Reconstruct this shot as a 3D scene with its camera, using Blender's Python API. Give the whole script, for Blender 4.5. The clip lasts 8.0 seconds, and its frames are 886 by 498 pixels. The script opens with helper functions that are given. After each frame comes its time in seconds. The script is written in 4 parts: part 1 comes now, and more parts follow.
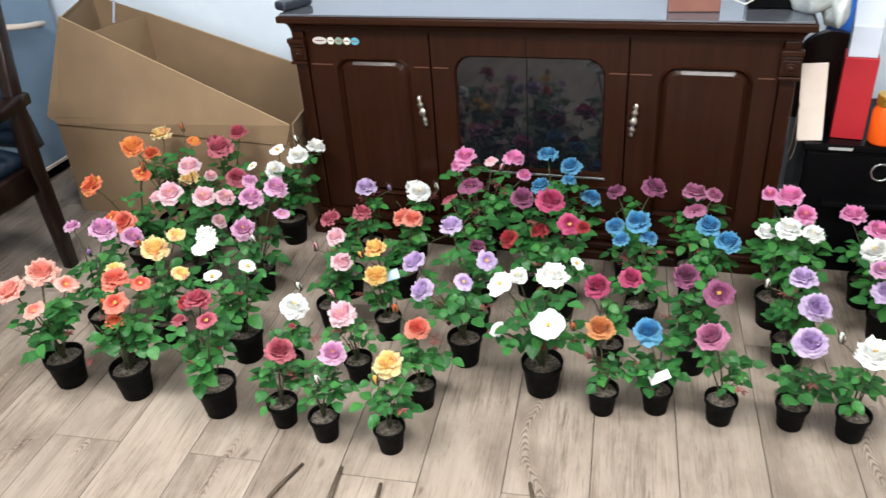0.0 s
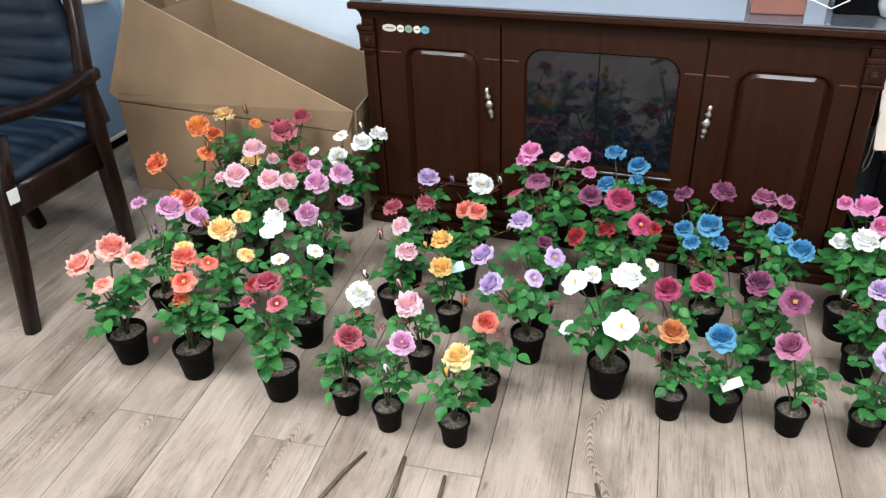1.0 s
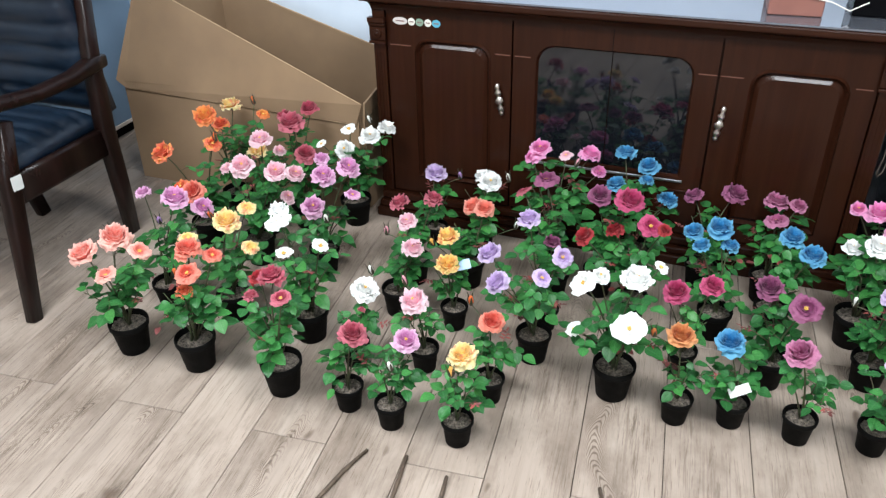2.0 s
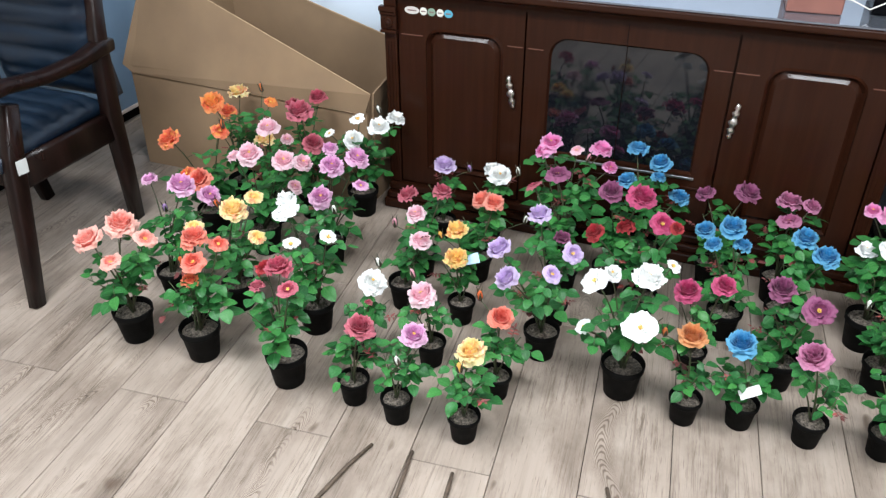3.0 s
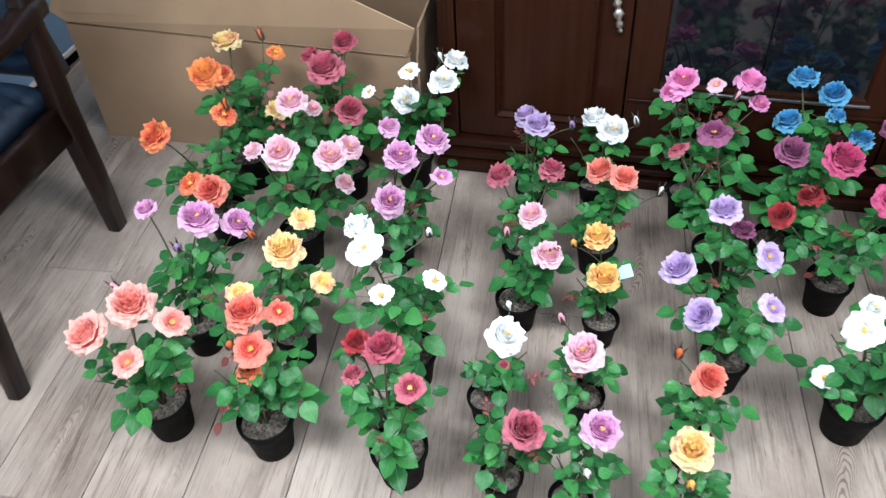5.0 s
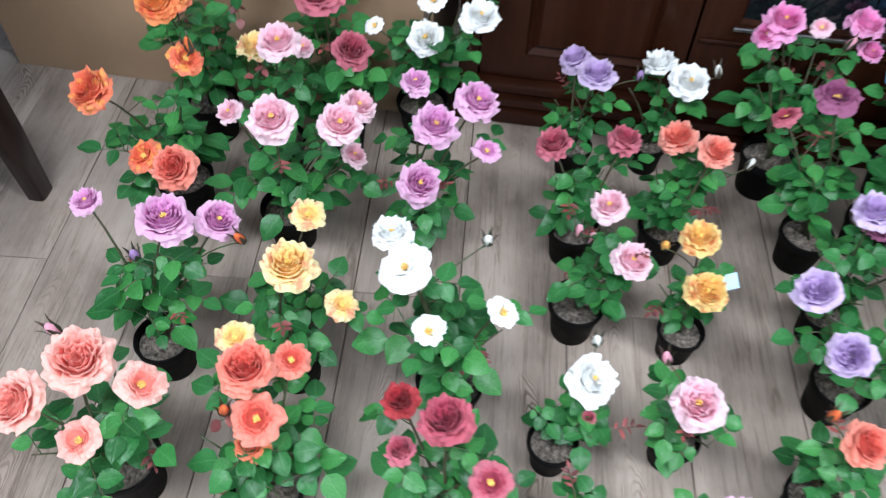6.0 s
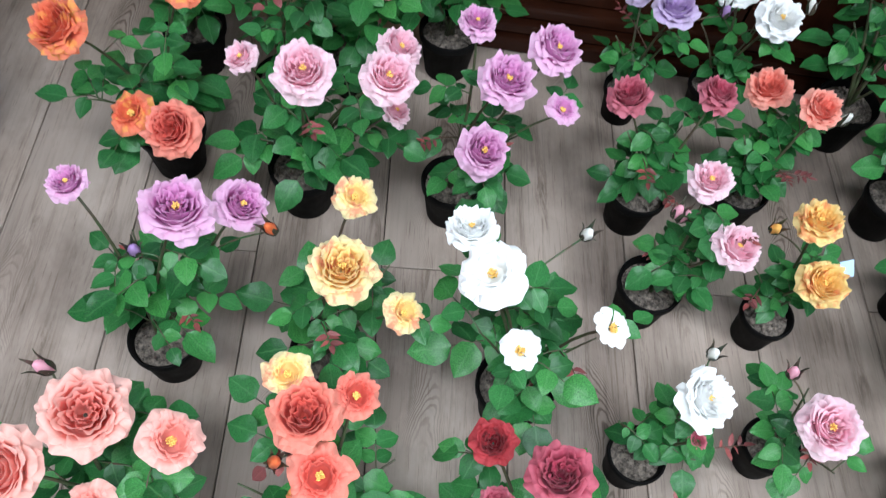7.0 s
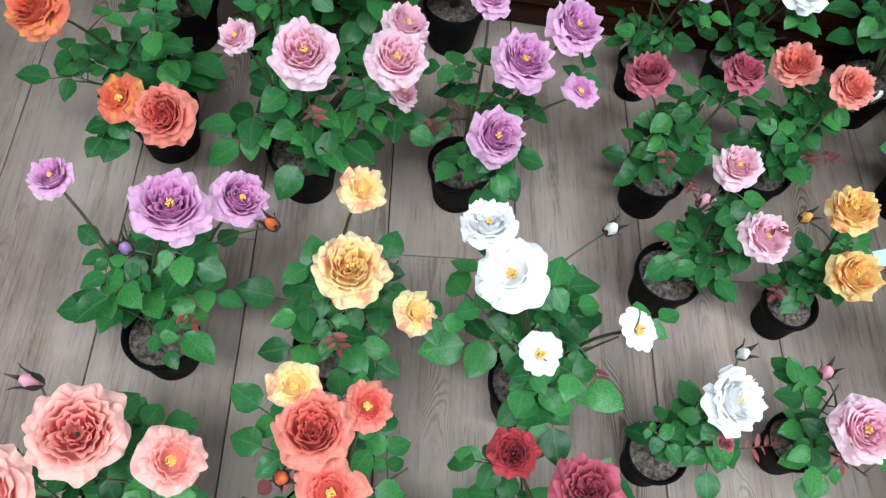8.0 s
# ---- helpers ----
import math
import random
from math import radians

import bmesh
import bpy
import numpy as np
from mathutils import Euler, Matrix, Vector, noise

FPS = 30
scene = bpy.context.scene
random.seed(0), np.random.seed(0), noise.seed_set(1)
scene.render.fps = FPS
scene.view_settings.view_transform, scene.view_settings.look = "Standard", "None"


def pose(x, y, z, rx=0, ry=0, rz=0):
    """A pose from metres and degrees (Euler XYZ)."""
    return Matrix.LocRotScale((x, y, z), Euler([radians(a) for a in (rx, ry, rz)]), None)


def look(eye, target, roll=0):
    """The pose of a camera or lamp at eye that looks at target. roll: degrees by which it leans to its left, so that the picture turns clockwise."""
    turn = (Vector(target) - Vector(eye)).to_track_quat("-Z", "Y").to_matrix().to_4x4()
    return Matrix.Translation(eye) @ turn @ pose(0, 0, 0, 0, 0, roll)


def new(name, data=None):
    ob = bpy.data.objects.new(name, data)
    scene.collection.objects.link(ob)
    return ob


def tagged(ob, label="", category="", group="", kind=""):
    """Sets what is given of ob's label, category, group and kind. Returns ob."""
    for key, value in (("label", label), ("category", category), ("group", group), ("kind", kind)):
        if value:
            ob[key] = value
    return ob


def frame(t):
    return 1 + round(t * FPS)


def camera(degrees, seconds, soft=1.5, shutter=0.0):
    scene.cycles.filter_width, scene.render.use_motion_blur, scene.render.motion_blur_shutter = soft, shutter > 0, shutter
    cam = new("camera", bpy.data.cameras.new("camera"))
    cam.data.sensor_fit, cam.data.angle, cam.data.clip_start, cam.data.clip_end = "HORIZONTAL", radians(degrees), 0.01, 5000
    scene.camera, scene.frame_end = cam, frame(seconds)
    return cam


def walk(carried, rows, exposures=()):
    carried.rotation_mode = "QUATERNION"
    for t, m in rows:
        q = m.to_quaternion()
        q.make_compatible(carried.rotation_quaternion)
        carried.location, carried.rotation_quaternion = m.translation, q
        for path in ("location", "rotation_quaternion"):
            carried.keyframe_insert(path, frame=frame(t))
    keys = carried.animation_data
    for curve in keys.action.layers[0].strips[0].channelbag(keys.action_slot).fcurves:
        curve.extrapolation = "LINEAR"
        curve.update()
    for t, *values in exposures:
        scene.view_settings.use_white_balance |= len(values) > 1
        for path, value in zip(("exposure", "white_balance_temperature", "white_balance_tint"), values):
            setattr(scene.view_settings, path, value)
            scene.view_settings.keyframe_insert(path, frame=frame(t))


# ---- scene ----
cam = camera(58.7, 8.0, soft=1.3, shutter=0.4)
PATH = [
    (0, (0.619, 0.406, 1.467), (0.055, 2.025, 0.437), -4.4),
    (0.5, (0.51, 0.387, 1.467), (-0.086, 1.993, 0.434), -3.5),
    (1, (0.485, 0.377, 1.467), (-0.123, 1.971, 0.423), -2.5),
    (1.5, (0.482, 0.386, 1.464), (-0.129, 1.975, 0.415), -1.8),
    (3, (0.437, 0.414, 1.454), (-0.174, 1.986, 0.378), -0.2),
    (3.5, (0.416, 0.448, 1.449), (-0.184, 2.001, 0.341), 0.3),
    (4, (0.276, 0.66, 1.433), (-0.328, 2.141, 0.232), -1.4),
    (4.5, (0.038, 0.842, 1.423), (-0.569, 2.269, 0.16), -3.4),
    (4.7, (-0.075, 0.902, 1.425), (-0.587, 2.316, 0.107), -4.6),
    (5.8, (-0.413, 1.305, 1.283), (-0.662, 2.585, -0.234), -0.9),
    (6, (-0.496, 1.372, 1.252), (-0.688, 2.597, -0.318), 1.2),
    (6.5, (-0.674, 1.522, 1.189), (-0.728, 2.652, -0.461), 6.2),
    (7, (-0.713, 1.58, 1.133), (-0.703, 2.613, -0.579), 8.9),
    (7.5, (-0.733, 1.616, 1.11), (-0.699, 2.583, -0.641), 10.1),
    (8, (-0.74, 1.64, 1.098), (-0.701, 2.594, -0.659), 10.1),
]
walk(cam, [(t, look(eye, target, roll)) for t, eye, target, roll in PATH], exposures=[(0.0, 0.03, 6600, 6.8), (1.0, 0.02, 6280, 6.4), (3.0, 0.02, 6130, 6.4), (4.5, 0.16, 5850, 6.5), (6.0, 0.05, 5720, 8.0), (8.0, -0.14, 5760, 7.0)])

# ---- light ----
world = bpy.data.worlds.new("world")
scene.world = world
world.use_nodes = True
world.node_tree.nodes["Background"].inputs[0].default_value = (0.75, 0.86, 1.0, 1)
world.node_tree.nodes["Background"].inputs[1].default_value = 0.6


def area(name, m, sx, sy, watts, colour):
    lamp = bpy.data.lights.new(name, "AREA")
    lamp.shape, lamp.size, lamp.size_y, lamp.energy, lamp.color = "RECTANGLE", sx, sy, watts, colour
    ob = new(name, lamp)
    ob.matrix_world = m
    return ob


CEIL = 2.75
# ceiling panels and the window in the wall behind the walker
LIGHT_SPOTS = ((-0.95, 1.10, 70), (0.95, 1.10, 82), (-0.95, -1.25, 38), (0.95, -1.25, 40))
for lx, ly, watts in LIGHT_SPOTS:
    area("panel_lamp", pose(lx, ly, CEIL - 0.06), 1.15, 0.55, watts, (0.98, 0.985, 1.0))
area("window_daylight", pose(-0.2, -2.38, 1.6, 90, 0, 0), 2.2, 1.3, 40, (0.82, 0.91, 1.0))


# ---- materials ----
def lin(r, g, b, k=1.0):
    return tuple(k * (c / 12.92 if c <= 0.04045 else ((c + 0.055) / 1.055) ** 2.4) for c in (r / 255, g / 255, b / 255)) + (1,)


class Nodes:
    """A small builder for node materials."""

    def __init__(self, name):
        self.mat = bpy.data.materials.new(name)
        self.mat.use_nodes = True
        self.tree = self.mat.node_tree
        self.bsdf = self.tree.nodes["Principled BSDF"]
        self.out = self.tree.nodes["Material Output"]

    def add(self, kind, **props):
        n = self.tree.nodes.new(kind)
        for k, v in props.items():
            setattr(n, k, v)
        return n

    def link(self, a, b):
        self.tree.links.new(a, b)

    def coords(self, which="Object", scale=(1, 1, 1), rand=0.0):
        tc = self.add("ShaderNodeTexCoord")
        mp = self.add("ShaderNodeMapping")
        mp.inputs["Scale"].default_value = scale
        self.link(tc.outputs[which], mp.inputs["Vector"])
        if rand:
            info = self.add("ShaderNodeObjectInfo")
            mul = self.add("ShaderNodeMath", operation="MULTIPLY")
            mul.inputs[1].default_value = rand
            self.link(info.outputs["Random"], mul.inputs[0])
            self.link(mul.outputs[0], mp.inputs["Location"])
        return mp.outputs[0]

    def noise(self, vec, scale, detail=4.0, rough=0.55, distortion=0.0):
        n = self.add("ShaderNodeTexNoise")
        n.inputs["Scale"].default_value, n.inputs["Detail"].default_value = scale, detail
        n.inputs["Roughness"].default_value, n.inputs["Distortion"].default_value = rough, distortion
        if vec is not None:
            self.link(vec, n.inputs["Vector"])
        return n.outputs[0]

    def ramp(self, fac, *stops):
        r = self.add("ShaderNodeValToRGB")
        while len(r.color_ramp.elements) < len(stops):
            r.color_ramp.elements.new(0.5)
        for e, (p, c) in zip(r.color_ramp.elements, stops):
            e.position, e.color = p, (c if len(c) == 4 else tuple(c) + (1,))
        self.link(fac, r.inputs[0])
        return r.outputs[0]

    def mix(self, fac, a, b, blend="MIX"):
        m = self.add("ShaderNodeMix", data_type="RGBA", blend_type=blend)
        for sock, v in ((m.inputs[0], fac), (m.inputs[6], a), (m.inputs[7], b)):
            if isinstance(v, bpy.types.NodeSocket):
                self.link(v, sock)
            else:
                sock.default_value = v
        return m.outputs[2]

    def bump(self, height, strength, distance=0.002):
        b = self.add("ShaderNodeBump")
        b.inputs["Strength"].default_value, b.inputs["Distance"].default_value = strength, distance
        self.link(height, b.inputs["Height"])
        self.link(b.outputs[0], self.bsdf.inputs["Normal"])

    def set(self, colour=None, rough=0.5, metal=0.0, spec=0.5, coat=0.0):
        for key, v in (("Base Color", colour), ("Roughness", rough), ("Metallic", metal), ("Specular IOR Level", spec), ("Coat Weight", coat)):
            if v is None:
                continue
            if isinstance(v, bpy.types.NodeSocket):
                self.link(v, self.bsdf.inputs[key])
            else:
                self.bsdf.inputs[key].default_value = v
        return self.mat


def mottled(name, c1, c2, scale=20.0, rough=0.5, metal=0.0, bump=0.1, spec=0.5, fine=180.0):
    n = Nodes(name)
    v = n.coords()
    a = n.noise(v, scale)
    b = n.noise(v, fine, 3.0)
    col = n.mix(n.ramp(a, (0.35, (0, 0, 0)), (0.68, (1, 1, 1))), c1, c2)
    n.bump(b, bump, 0.001)
    rr = n.ramp(a, (0.3, (rough * 0.85,) * 3), (0.7, (min(1, rough * 1.15),) * 3))
    return n.set(col, rr, metal, spec)


def plank_material():
    n = Nodes("laminate_oak")
    v = n.coords("Object", (1, 1, 1), 37.0)
    streak = n.noise(n.coords("Object", (9.0, 0.9, 1), 37.0), 1.3, 5.0, 0.55, 0.5)
    grain = n.noise(n.coords("Object", (85.0, 3.0, 1), 21.0), 1.6, 5.0, 0.72, 0.8)
    pores = n.noise(n.coords("Object", (260.0, 14.0, 1), 11.0), 1.2, 2.0, 0.5)
    # cathedral figure: nested arches that run out along the board
    def calc(op, a, b=0.0):
        m = n.add("ShaderNodeMath", operation=op)
        for k, v in enumerate((a, b)):
            if isinstance(v, bpy.types.NodeSocket):
                n.link(v, m.inputs[k])
            else:
                m.inputs[k].default_value = v
        return m.outputs[0]

    sep = n.add("ShaderNodeSeparateXYZ")
    n.link(n.coords(), sep.inputs[0])
    drift = n.noise(n.coords("Object", (0.01, 2.2, 1), 31.0), 1.0, 2.0)
    across = calc("ADD", sep.outputs[0], calc("MULTIPLY", calc("SUBTRACT", drift, 0.5), 0.30))
    phase = calc("ADD", calc("MULTIPLY", sep.outputs[1], 300.0), calc("MULTIPLY", calc("MULTIPLY", across, across), 42000.0))
    phase = calc("ADD", phase, calc("MULTIPLY", n.noise(n.coords("Object", (9.0, 5.0, 1), 7.0), 3.0, 3.0), 20.0))
    arches = calc("ADD", calc("MULTIPLY", calc("SINE", phase), 0.5), 0.5)
    band = n.ramp(calc("ABSOLUTE", across), (0.020, (1, 1, 1)), (0.044, (0, 0, 0)))
    patch = n.noise(n.coords("Object", (4.0, 1.6, 1), 29.0), 1.4, 2.0)
    col = n.ramp(streak, (0.30, lin(146, 133, 122)), (0.50, lin(162, 148, 136)), (0.72, lin(171, 158, 146)))
    gm = n.ramp(grain, (0.36, (0.60, 0.58, 0.56)), (0.50, (1, 1, 1)))
    blot = n.ramp(n.noise(n.coords("Object", (2.6, 1.3, 1), 17.0), 2.2, 6.0, 0.68), (0.34, (0.62, 0.60, 0.58)), (0.56, (1, 1, 1)))
    col = n.mix(1.0, col, blot, "MULTIPLY")
    rubbed = n.ramp(n.noise(n.coords("Object", (5.0, 1.1, 1), 41.0), 1.5, 4.0, 0.6, 0.6), (0.42, (0.22,) * 3), (0.60, (1, 1, 1)))
    col = n.mix(rubbed, col, n.mix(1.0, col, gm, "MULTIPLY"))
    fig = n.ramp(arches, (0.10, (0.46, 0.42, 0.39)), (0.42, (0.93, 0.92, 0.91)), (0.6, (1, 1, 1)))
    where = n.mix(1.0, band, n.ramp(patch, (0.53, (0, 0, 0)), (0.62, (0.95, 0.95, 0.95))), "MULTIPLY")
    col = n.mix(1.0, col, n.mix(where, (1, 1, 1, 1), fig), "MULTIPLY")
    worn = n.noise(n.coords("Object", (30.0, 2.2, 1), 23.0), 1.0, 8.0, 0.78, 1.2)
    col = n.mix(rubbed, col, n.mix(1.0, col, n.ramp(worn, (0.36, (0.48, 0.45, 0.42)), (0.45, (0.96, 0.95, 0.94)), (0.60, (1.04, 1.04, 1.04))), "MULTIPLY"))
    dash = n.ramp(pores, (0.64, (1, 1, 1)), (0.74, (0.54, 0.50, 0.47)))
    col = n.mix(0.8, col, dash, "MULTIPLY")
    knot = n.noise(n.coords("Object", (8.0, 3.6, 1), 53.0), 1.5, 1.5, 0.5, 0.4)
    col = n.mix(n.ramp(knot, (0.735, (0, 0, 0)), (0.79, (0.85, 0.85, 0.85))), col, lin(84, 68, 56))
    info = n.add("ShaderNodeObjectInfo")
    tint = n.ramp(info.outputs["Random"], (0.0, (0.89, 0.885, 0.88)), (0.5, (0.94, 0.94, 0.94)), (1.0, (0.98, 0.98, 0.98)))
    col = n.mix(1.0, col, tint, "MULTIPLY")
    n.bump(grain, 0.12, 0.001)
    return n.set(col, n.ramp(streak, (0.3, (0.42,) * 3), (0.7, (0.54,) * 3)), 0, 0.35)


def dark_wood(name, c1, c2, rough=0.20, coat=0.0, axis="z"):
    n = Nodes(name)
    sc = {"z": (45, 45, 2.0), "x": (2.0, 45, 45), "y": (45, 2.0, 45)}[axis]
    v = n.coords("Object", sc)
    g = n.noise(v, 1.0, 6.0, 0.6, 0.3)
    big = n.noise(n.coords(), 3.0, 3.0)
    col = n.mix(n.ramp(g, (0.35, (0, 0, 0)), (0.66, (1, 1, 1))), c1, c2)
    n.bump(g, 0.05, 0.001)
    return n.set(col, n.ramp(big, (0.3, (rough * 0.75,) * 3), (0.7, (rough * 1.4,) * 3)), 0, 0.17, coat)


def petal_material(name, centre, mid, tip, blotch=None, keep=0.97, thin=0.50):
    n = Nodes("petal_" + name)
    at = n.add("ShaderNodeAttribute", attribute_name="along")
    v = n.coords()
    wob = n.noise(v, 70.0, 3.0)
    fac = n.add("ShaderNodeMath", operation="MULTIPLY_ADD")
    n.link(wob, fac.inputs[0])
    fac.inputs[1].default_value = 0.30
    sub = n.add("ShaderNodeMath", operation="SUBTRACT")
    n.link(at.outputs["Fac"], sub.inputs[0])
    sub.inputs[1].default_value = 0.15
    n.link(sub.outputs[0], fac.inputs[2])
    dim = lambda c: (c[0] * keep, c[1] * keep, c[2] * keep, 1)
    centre, mid, tip = dim(centre), dim(mid), dim(tip)
    blotch = dim(blotch) if blotch else None
    heart = tuple(0.35 * a + 0.65 * b for a, b in zip(centre, mid))
    col = n.ramp(fac.outputs[0], (0.0, heart), (0.40, mid), (0.60, mid), (0.92, tip))
    if blotch:
        spots = n.noise(v, 58.0, 2.5, 0.6)
        col = n.mix(n.ramp(spots, (0.53, (0, 0, 0)), (0.64, (0.85, 0.85, 0.85))), col, blotch)
    veins = n.noise(v, 260.0, 2.0)
    col = n.mix(n.ramp(veins, (0.3, (0.10,) * 3), (0.7, (0, 0, 0))), col, centre)
    n.bump(n.noise(v, 150.0, 3.0), 0.22, 0.0015)
    n.set(col, 0.62, 0, 0.25)
    n.bsdf.inputs["Sheen Weight"].default_value = 0.12
    tr = n.add("ShaderNodeBsdfTranslucent")
    n.link(col, tr.inputs[0])
    mx = n.add("ShaderNodeMixShader")
    mx.inputs[0].default_value = thin
    n.link(n.bsdf.outputs[0], mx.inputs[1])
    n.link(tr.outputs[0], mx.inputs[2])
    n.link(mx.outputs[0], n.out.inputs[0])
    return n.mat


def leaf_material(name, c1, c2, vein):
    n = Nodes(name)
    at = n.add("ShaderNodeAttribute", attribute_name="rib")
    v = n.coords("Object", (1, 1, 1), 3.0)
    col = n.mix(n.ramp(n.noise(v, 30.0, 3.0), (0.3, (0, 0, 0)), (0.7, (1, 1, 1))), c1, c2)
    info = n.add("ShaderNodeObjectInfo")
    tint = n.ramp(info.outputs["Random"], (0.0, (0.42, 0.50, 0.48)), (0.5, (0.95, 0.96, 0.96)), (1.0, (1.5, 1.34, 1.15)))
    col = n.mix(1.0, col, tint, "MULTIPLY")
    col = n.mix(n.ramp(at.outputs["Fac"], (0.84, (0, 0, 0)), (0.98, (0.22, 0.22, 0.22))), col, vein)
    n.bump(at.outputs["Fac"], 0.25, 0.002)
    n.set(col, 0.40, 0, 0.32)
    tr = n.add("ShaderNodeBsdfTranslucent")
    n.link(col, tr.inputs[0])
    mx = n.add("ShaderNodeMixShader")
    mx.inputs[0].default_value = 0.22
    n.link(n.bsdf.outputs[0], mx.inputs[1])
    n.link(tr.outputs[0], mx.inputs[2])
    n.link(mx.outputs[0], n.out.inputs[0])
    return n.mat


def plain(name, colour, rough=0.5, metal=0.0, spec=0.5):
    return Nodes(name).set(colour, rough, metal, spec)


def glass_material():
    n = Nodes("tinted_glass")
    smear = n.noise(n.coords(), 9.0, 3.0)
    n.set((0.0050, 0.0056, 0.0078, 1), n.ramp(smear, (0.3, (0.03,) * 3), (0.7, (0.06,) * 3)), 0, 0.60)
    return n.mat


PLANK = plank_material()
# side and south walls, out of view: darkened to cut the room's bounce light
UNSEEN_WALL = mottled("low_bounce_wall", lin(168, 164, 156), lin(176, 172, 164), 4.0, 0.8, bump=0.12)
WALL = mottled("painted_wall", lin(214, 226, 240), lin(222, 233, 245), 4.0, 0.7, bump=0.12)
# ceiling, never in view: grey instead of white to send less light down
DIM_CEILING = mottled("low_bounce_ceiling", lin(176, 176, 174), lin(184, 184, 182), 3.0, 0.8)
WOOD_Z = dark_wood("mahogany_upright", (0.0190, 0.0060, 0.0030, 1), (0.0260, 0.0084, 0.0040, 1))
WOOD_X = dark_wood("mahogany_level", (0.0190, 0.0060, 0.0030, 1), (0.0260, 0.0084, 0.0040, 1), axis="x")
CHAIR_WOOD = dark_wood("walnut_stain", (0.0060, 0.0028, 0.0023, 1), (0.0135, 0.0056, 0.0043, 1), 0.32, 0.06)
GLASS = glass_material()
TOP_GLASS = plain("grey_glass_top", (0.25, 0.27, 0.32, 1), 0.06, 0.72, 0.6)
SILVER = plain("worn_silver", (0.62, 0.58, 0.54, 1), 0.28, 1.0)
CHROME = plain("chrome_strip", (0.42, 0.41, 0.42, 1), 0.28, 1.0)
LEATHER = mottled("navy_leather", lin(12, 24, 38), lin(19, 34, 50), 9.0, 0.34, bump=0.35, fine=420.0)
CARTON = mottled("corrugated_card", lin(124, 101, 77), lin(136, 112, 86), 5.0, 0.85, bump=0.15, fine=90.0)
CARTON_EDGE = mottled("card_edge", lin(178, 152, 120), lin(160, 134, 104), 60.0, 0.9)
POT = mottled("black_pot_plastic", (0.0038, 0.0037, 0.0036, 1), (0.0068, 0.0066, 0.0064, 1), 30.0, 0.62, bump=0.2, spec=0.05)
SOIL = mottled("grey_soil", lin(46, 40, 34), lin(128, 118, 107), 150.0, 0.95, bump=1.0, fine=260.0)
STEM = mottled("rose_stem", lin(58, 46, 34), lin(60, 78, 44), 40.0, 0.6)
STEM_GREEN = mottled("green_stalk", lin(46, 84, 44), lin(80, 60, 48), 60.0, 0.55)
LEAF = leaf_material("rose_leaf", lin(34, 89, 44), lin(66, 130, 66), lin(108, 154, 100))
LEAF_RED = leaf_material("young_leaf", lin(112, 58, 60), lin(142, 80, 78), lin(160, 100, 94))
TWIG = mottled("young_twig", lin(92, 58, 50), lin(74, 62, 44), 60.0, 0.6)
SEPAL = mottled("sepal", lin(44, 58, 38), lin(74, 50, 46), 80.0, 0.6)
STAMEN = mottled("stamen", lin(240, 204, 108), lin(210, 154, 70), 300.0, 0.7)
WHITE_METAL = mottled("white_enamel", lin(116, 139, 162), lin(126, 149, 172), 3.0, 0.35)
BLACK_METAL = mottled("black_enamel", (0.0022, 0.0022, 0.0026, 1), (0.0035, 0.0035, 0.0042, 1), 6.0, 0.22, spec=0.05)
RED_CARD = mottled("red_card", lin(160, 20, 34), lin(172, 28, 40), 6.0, 0.5)
WHITE_CARD = mottled("white_card", lin(192, 198, 212), lin(184, 192, 208), 6.0, 0.6)
CREAM = mottled("cream_board", lin(222, 208, 198), lin(214, 198, 186), 12.0, 0.7)
ORANGE = plain("orange_jar_plastic", lin(236, 92, 24), 0.25)
GOLD = plain("gold_lid", lin(206, 160, 60), 0.3, 0.8)
TERRACOTTA = mottled("terracotta_box", lin(122, 78, 68), lin(134, 88, 76), 8.0, 0.5)
BAG = mottled("plastic_bag", lin(142, 150, 152), lin(186, 192, 192), 20.0, 0.25, bump=0.4)
BLUE_CLOTH = mottled("blue_plastic", lin(20, 84, 170), lin(28, 100, 190), 10.0, 0.4)
TAG_BLUE = plain("tag_blue", lin(176, 206, 232), 0.5)
TAG_WHITE = plain("tag_white", lin(206, 208, 206), 0.5)
STICK = mottled("dark_twig", lin(70, 58, 48), lin(98, 84, 70), 60.0, 0.8, bump=0.6)
LAMP_FACE = Nodes("lamp_diffuser")
LAMP_FACE.set((0.9, 0.9, 0.9, 1), 0.6)
LAMP_FACE.bsdf.inputs["Emission Color"].default_value = (1, 0.97, 0.93, 1)
LAMP_FACE.bsdf.inputs["Emission Strength"].default_value = 4.0
LAMP_FACE = LAMP_FACE.mat
STRING = plain("white_string", lin(232, 226, 218), 0.7)
STICKER = {k: plain("sticker_" + k, c, 0.35) for k, c in (("grey", lin(196, 190, 186)), ("pale", lin(214, 212, 204)), ("green", lin(126, 150, 132)), ("sky", lin(84, 160, 184)))}
INK = plain("sticker_ink", lin(120, 96, 92), 0.5)

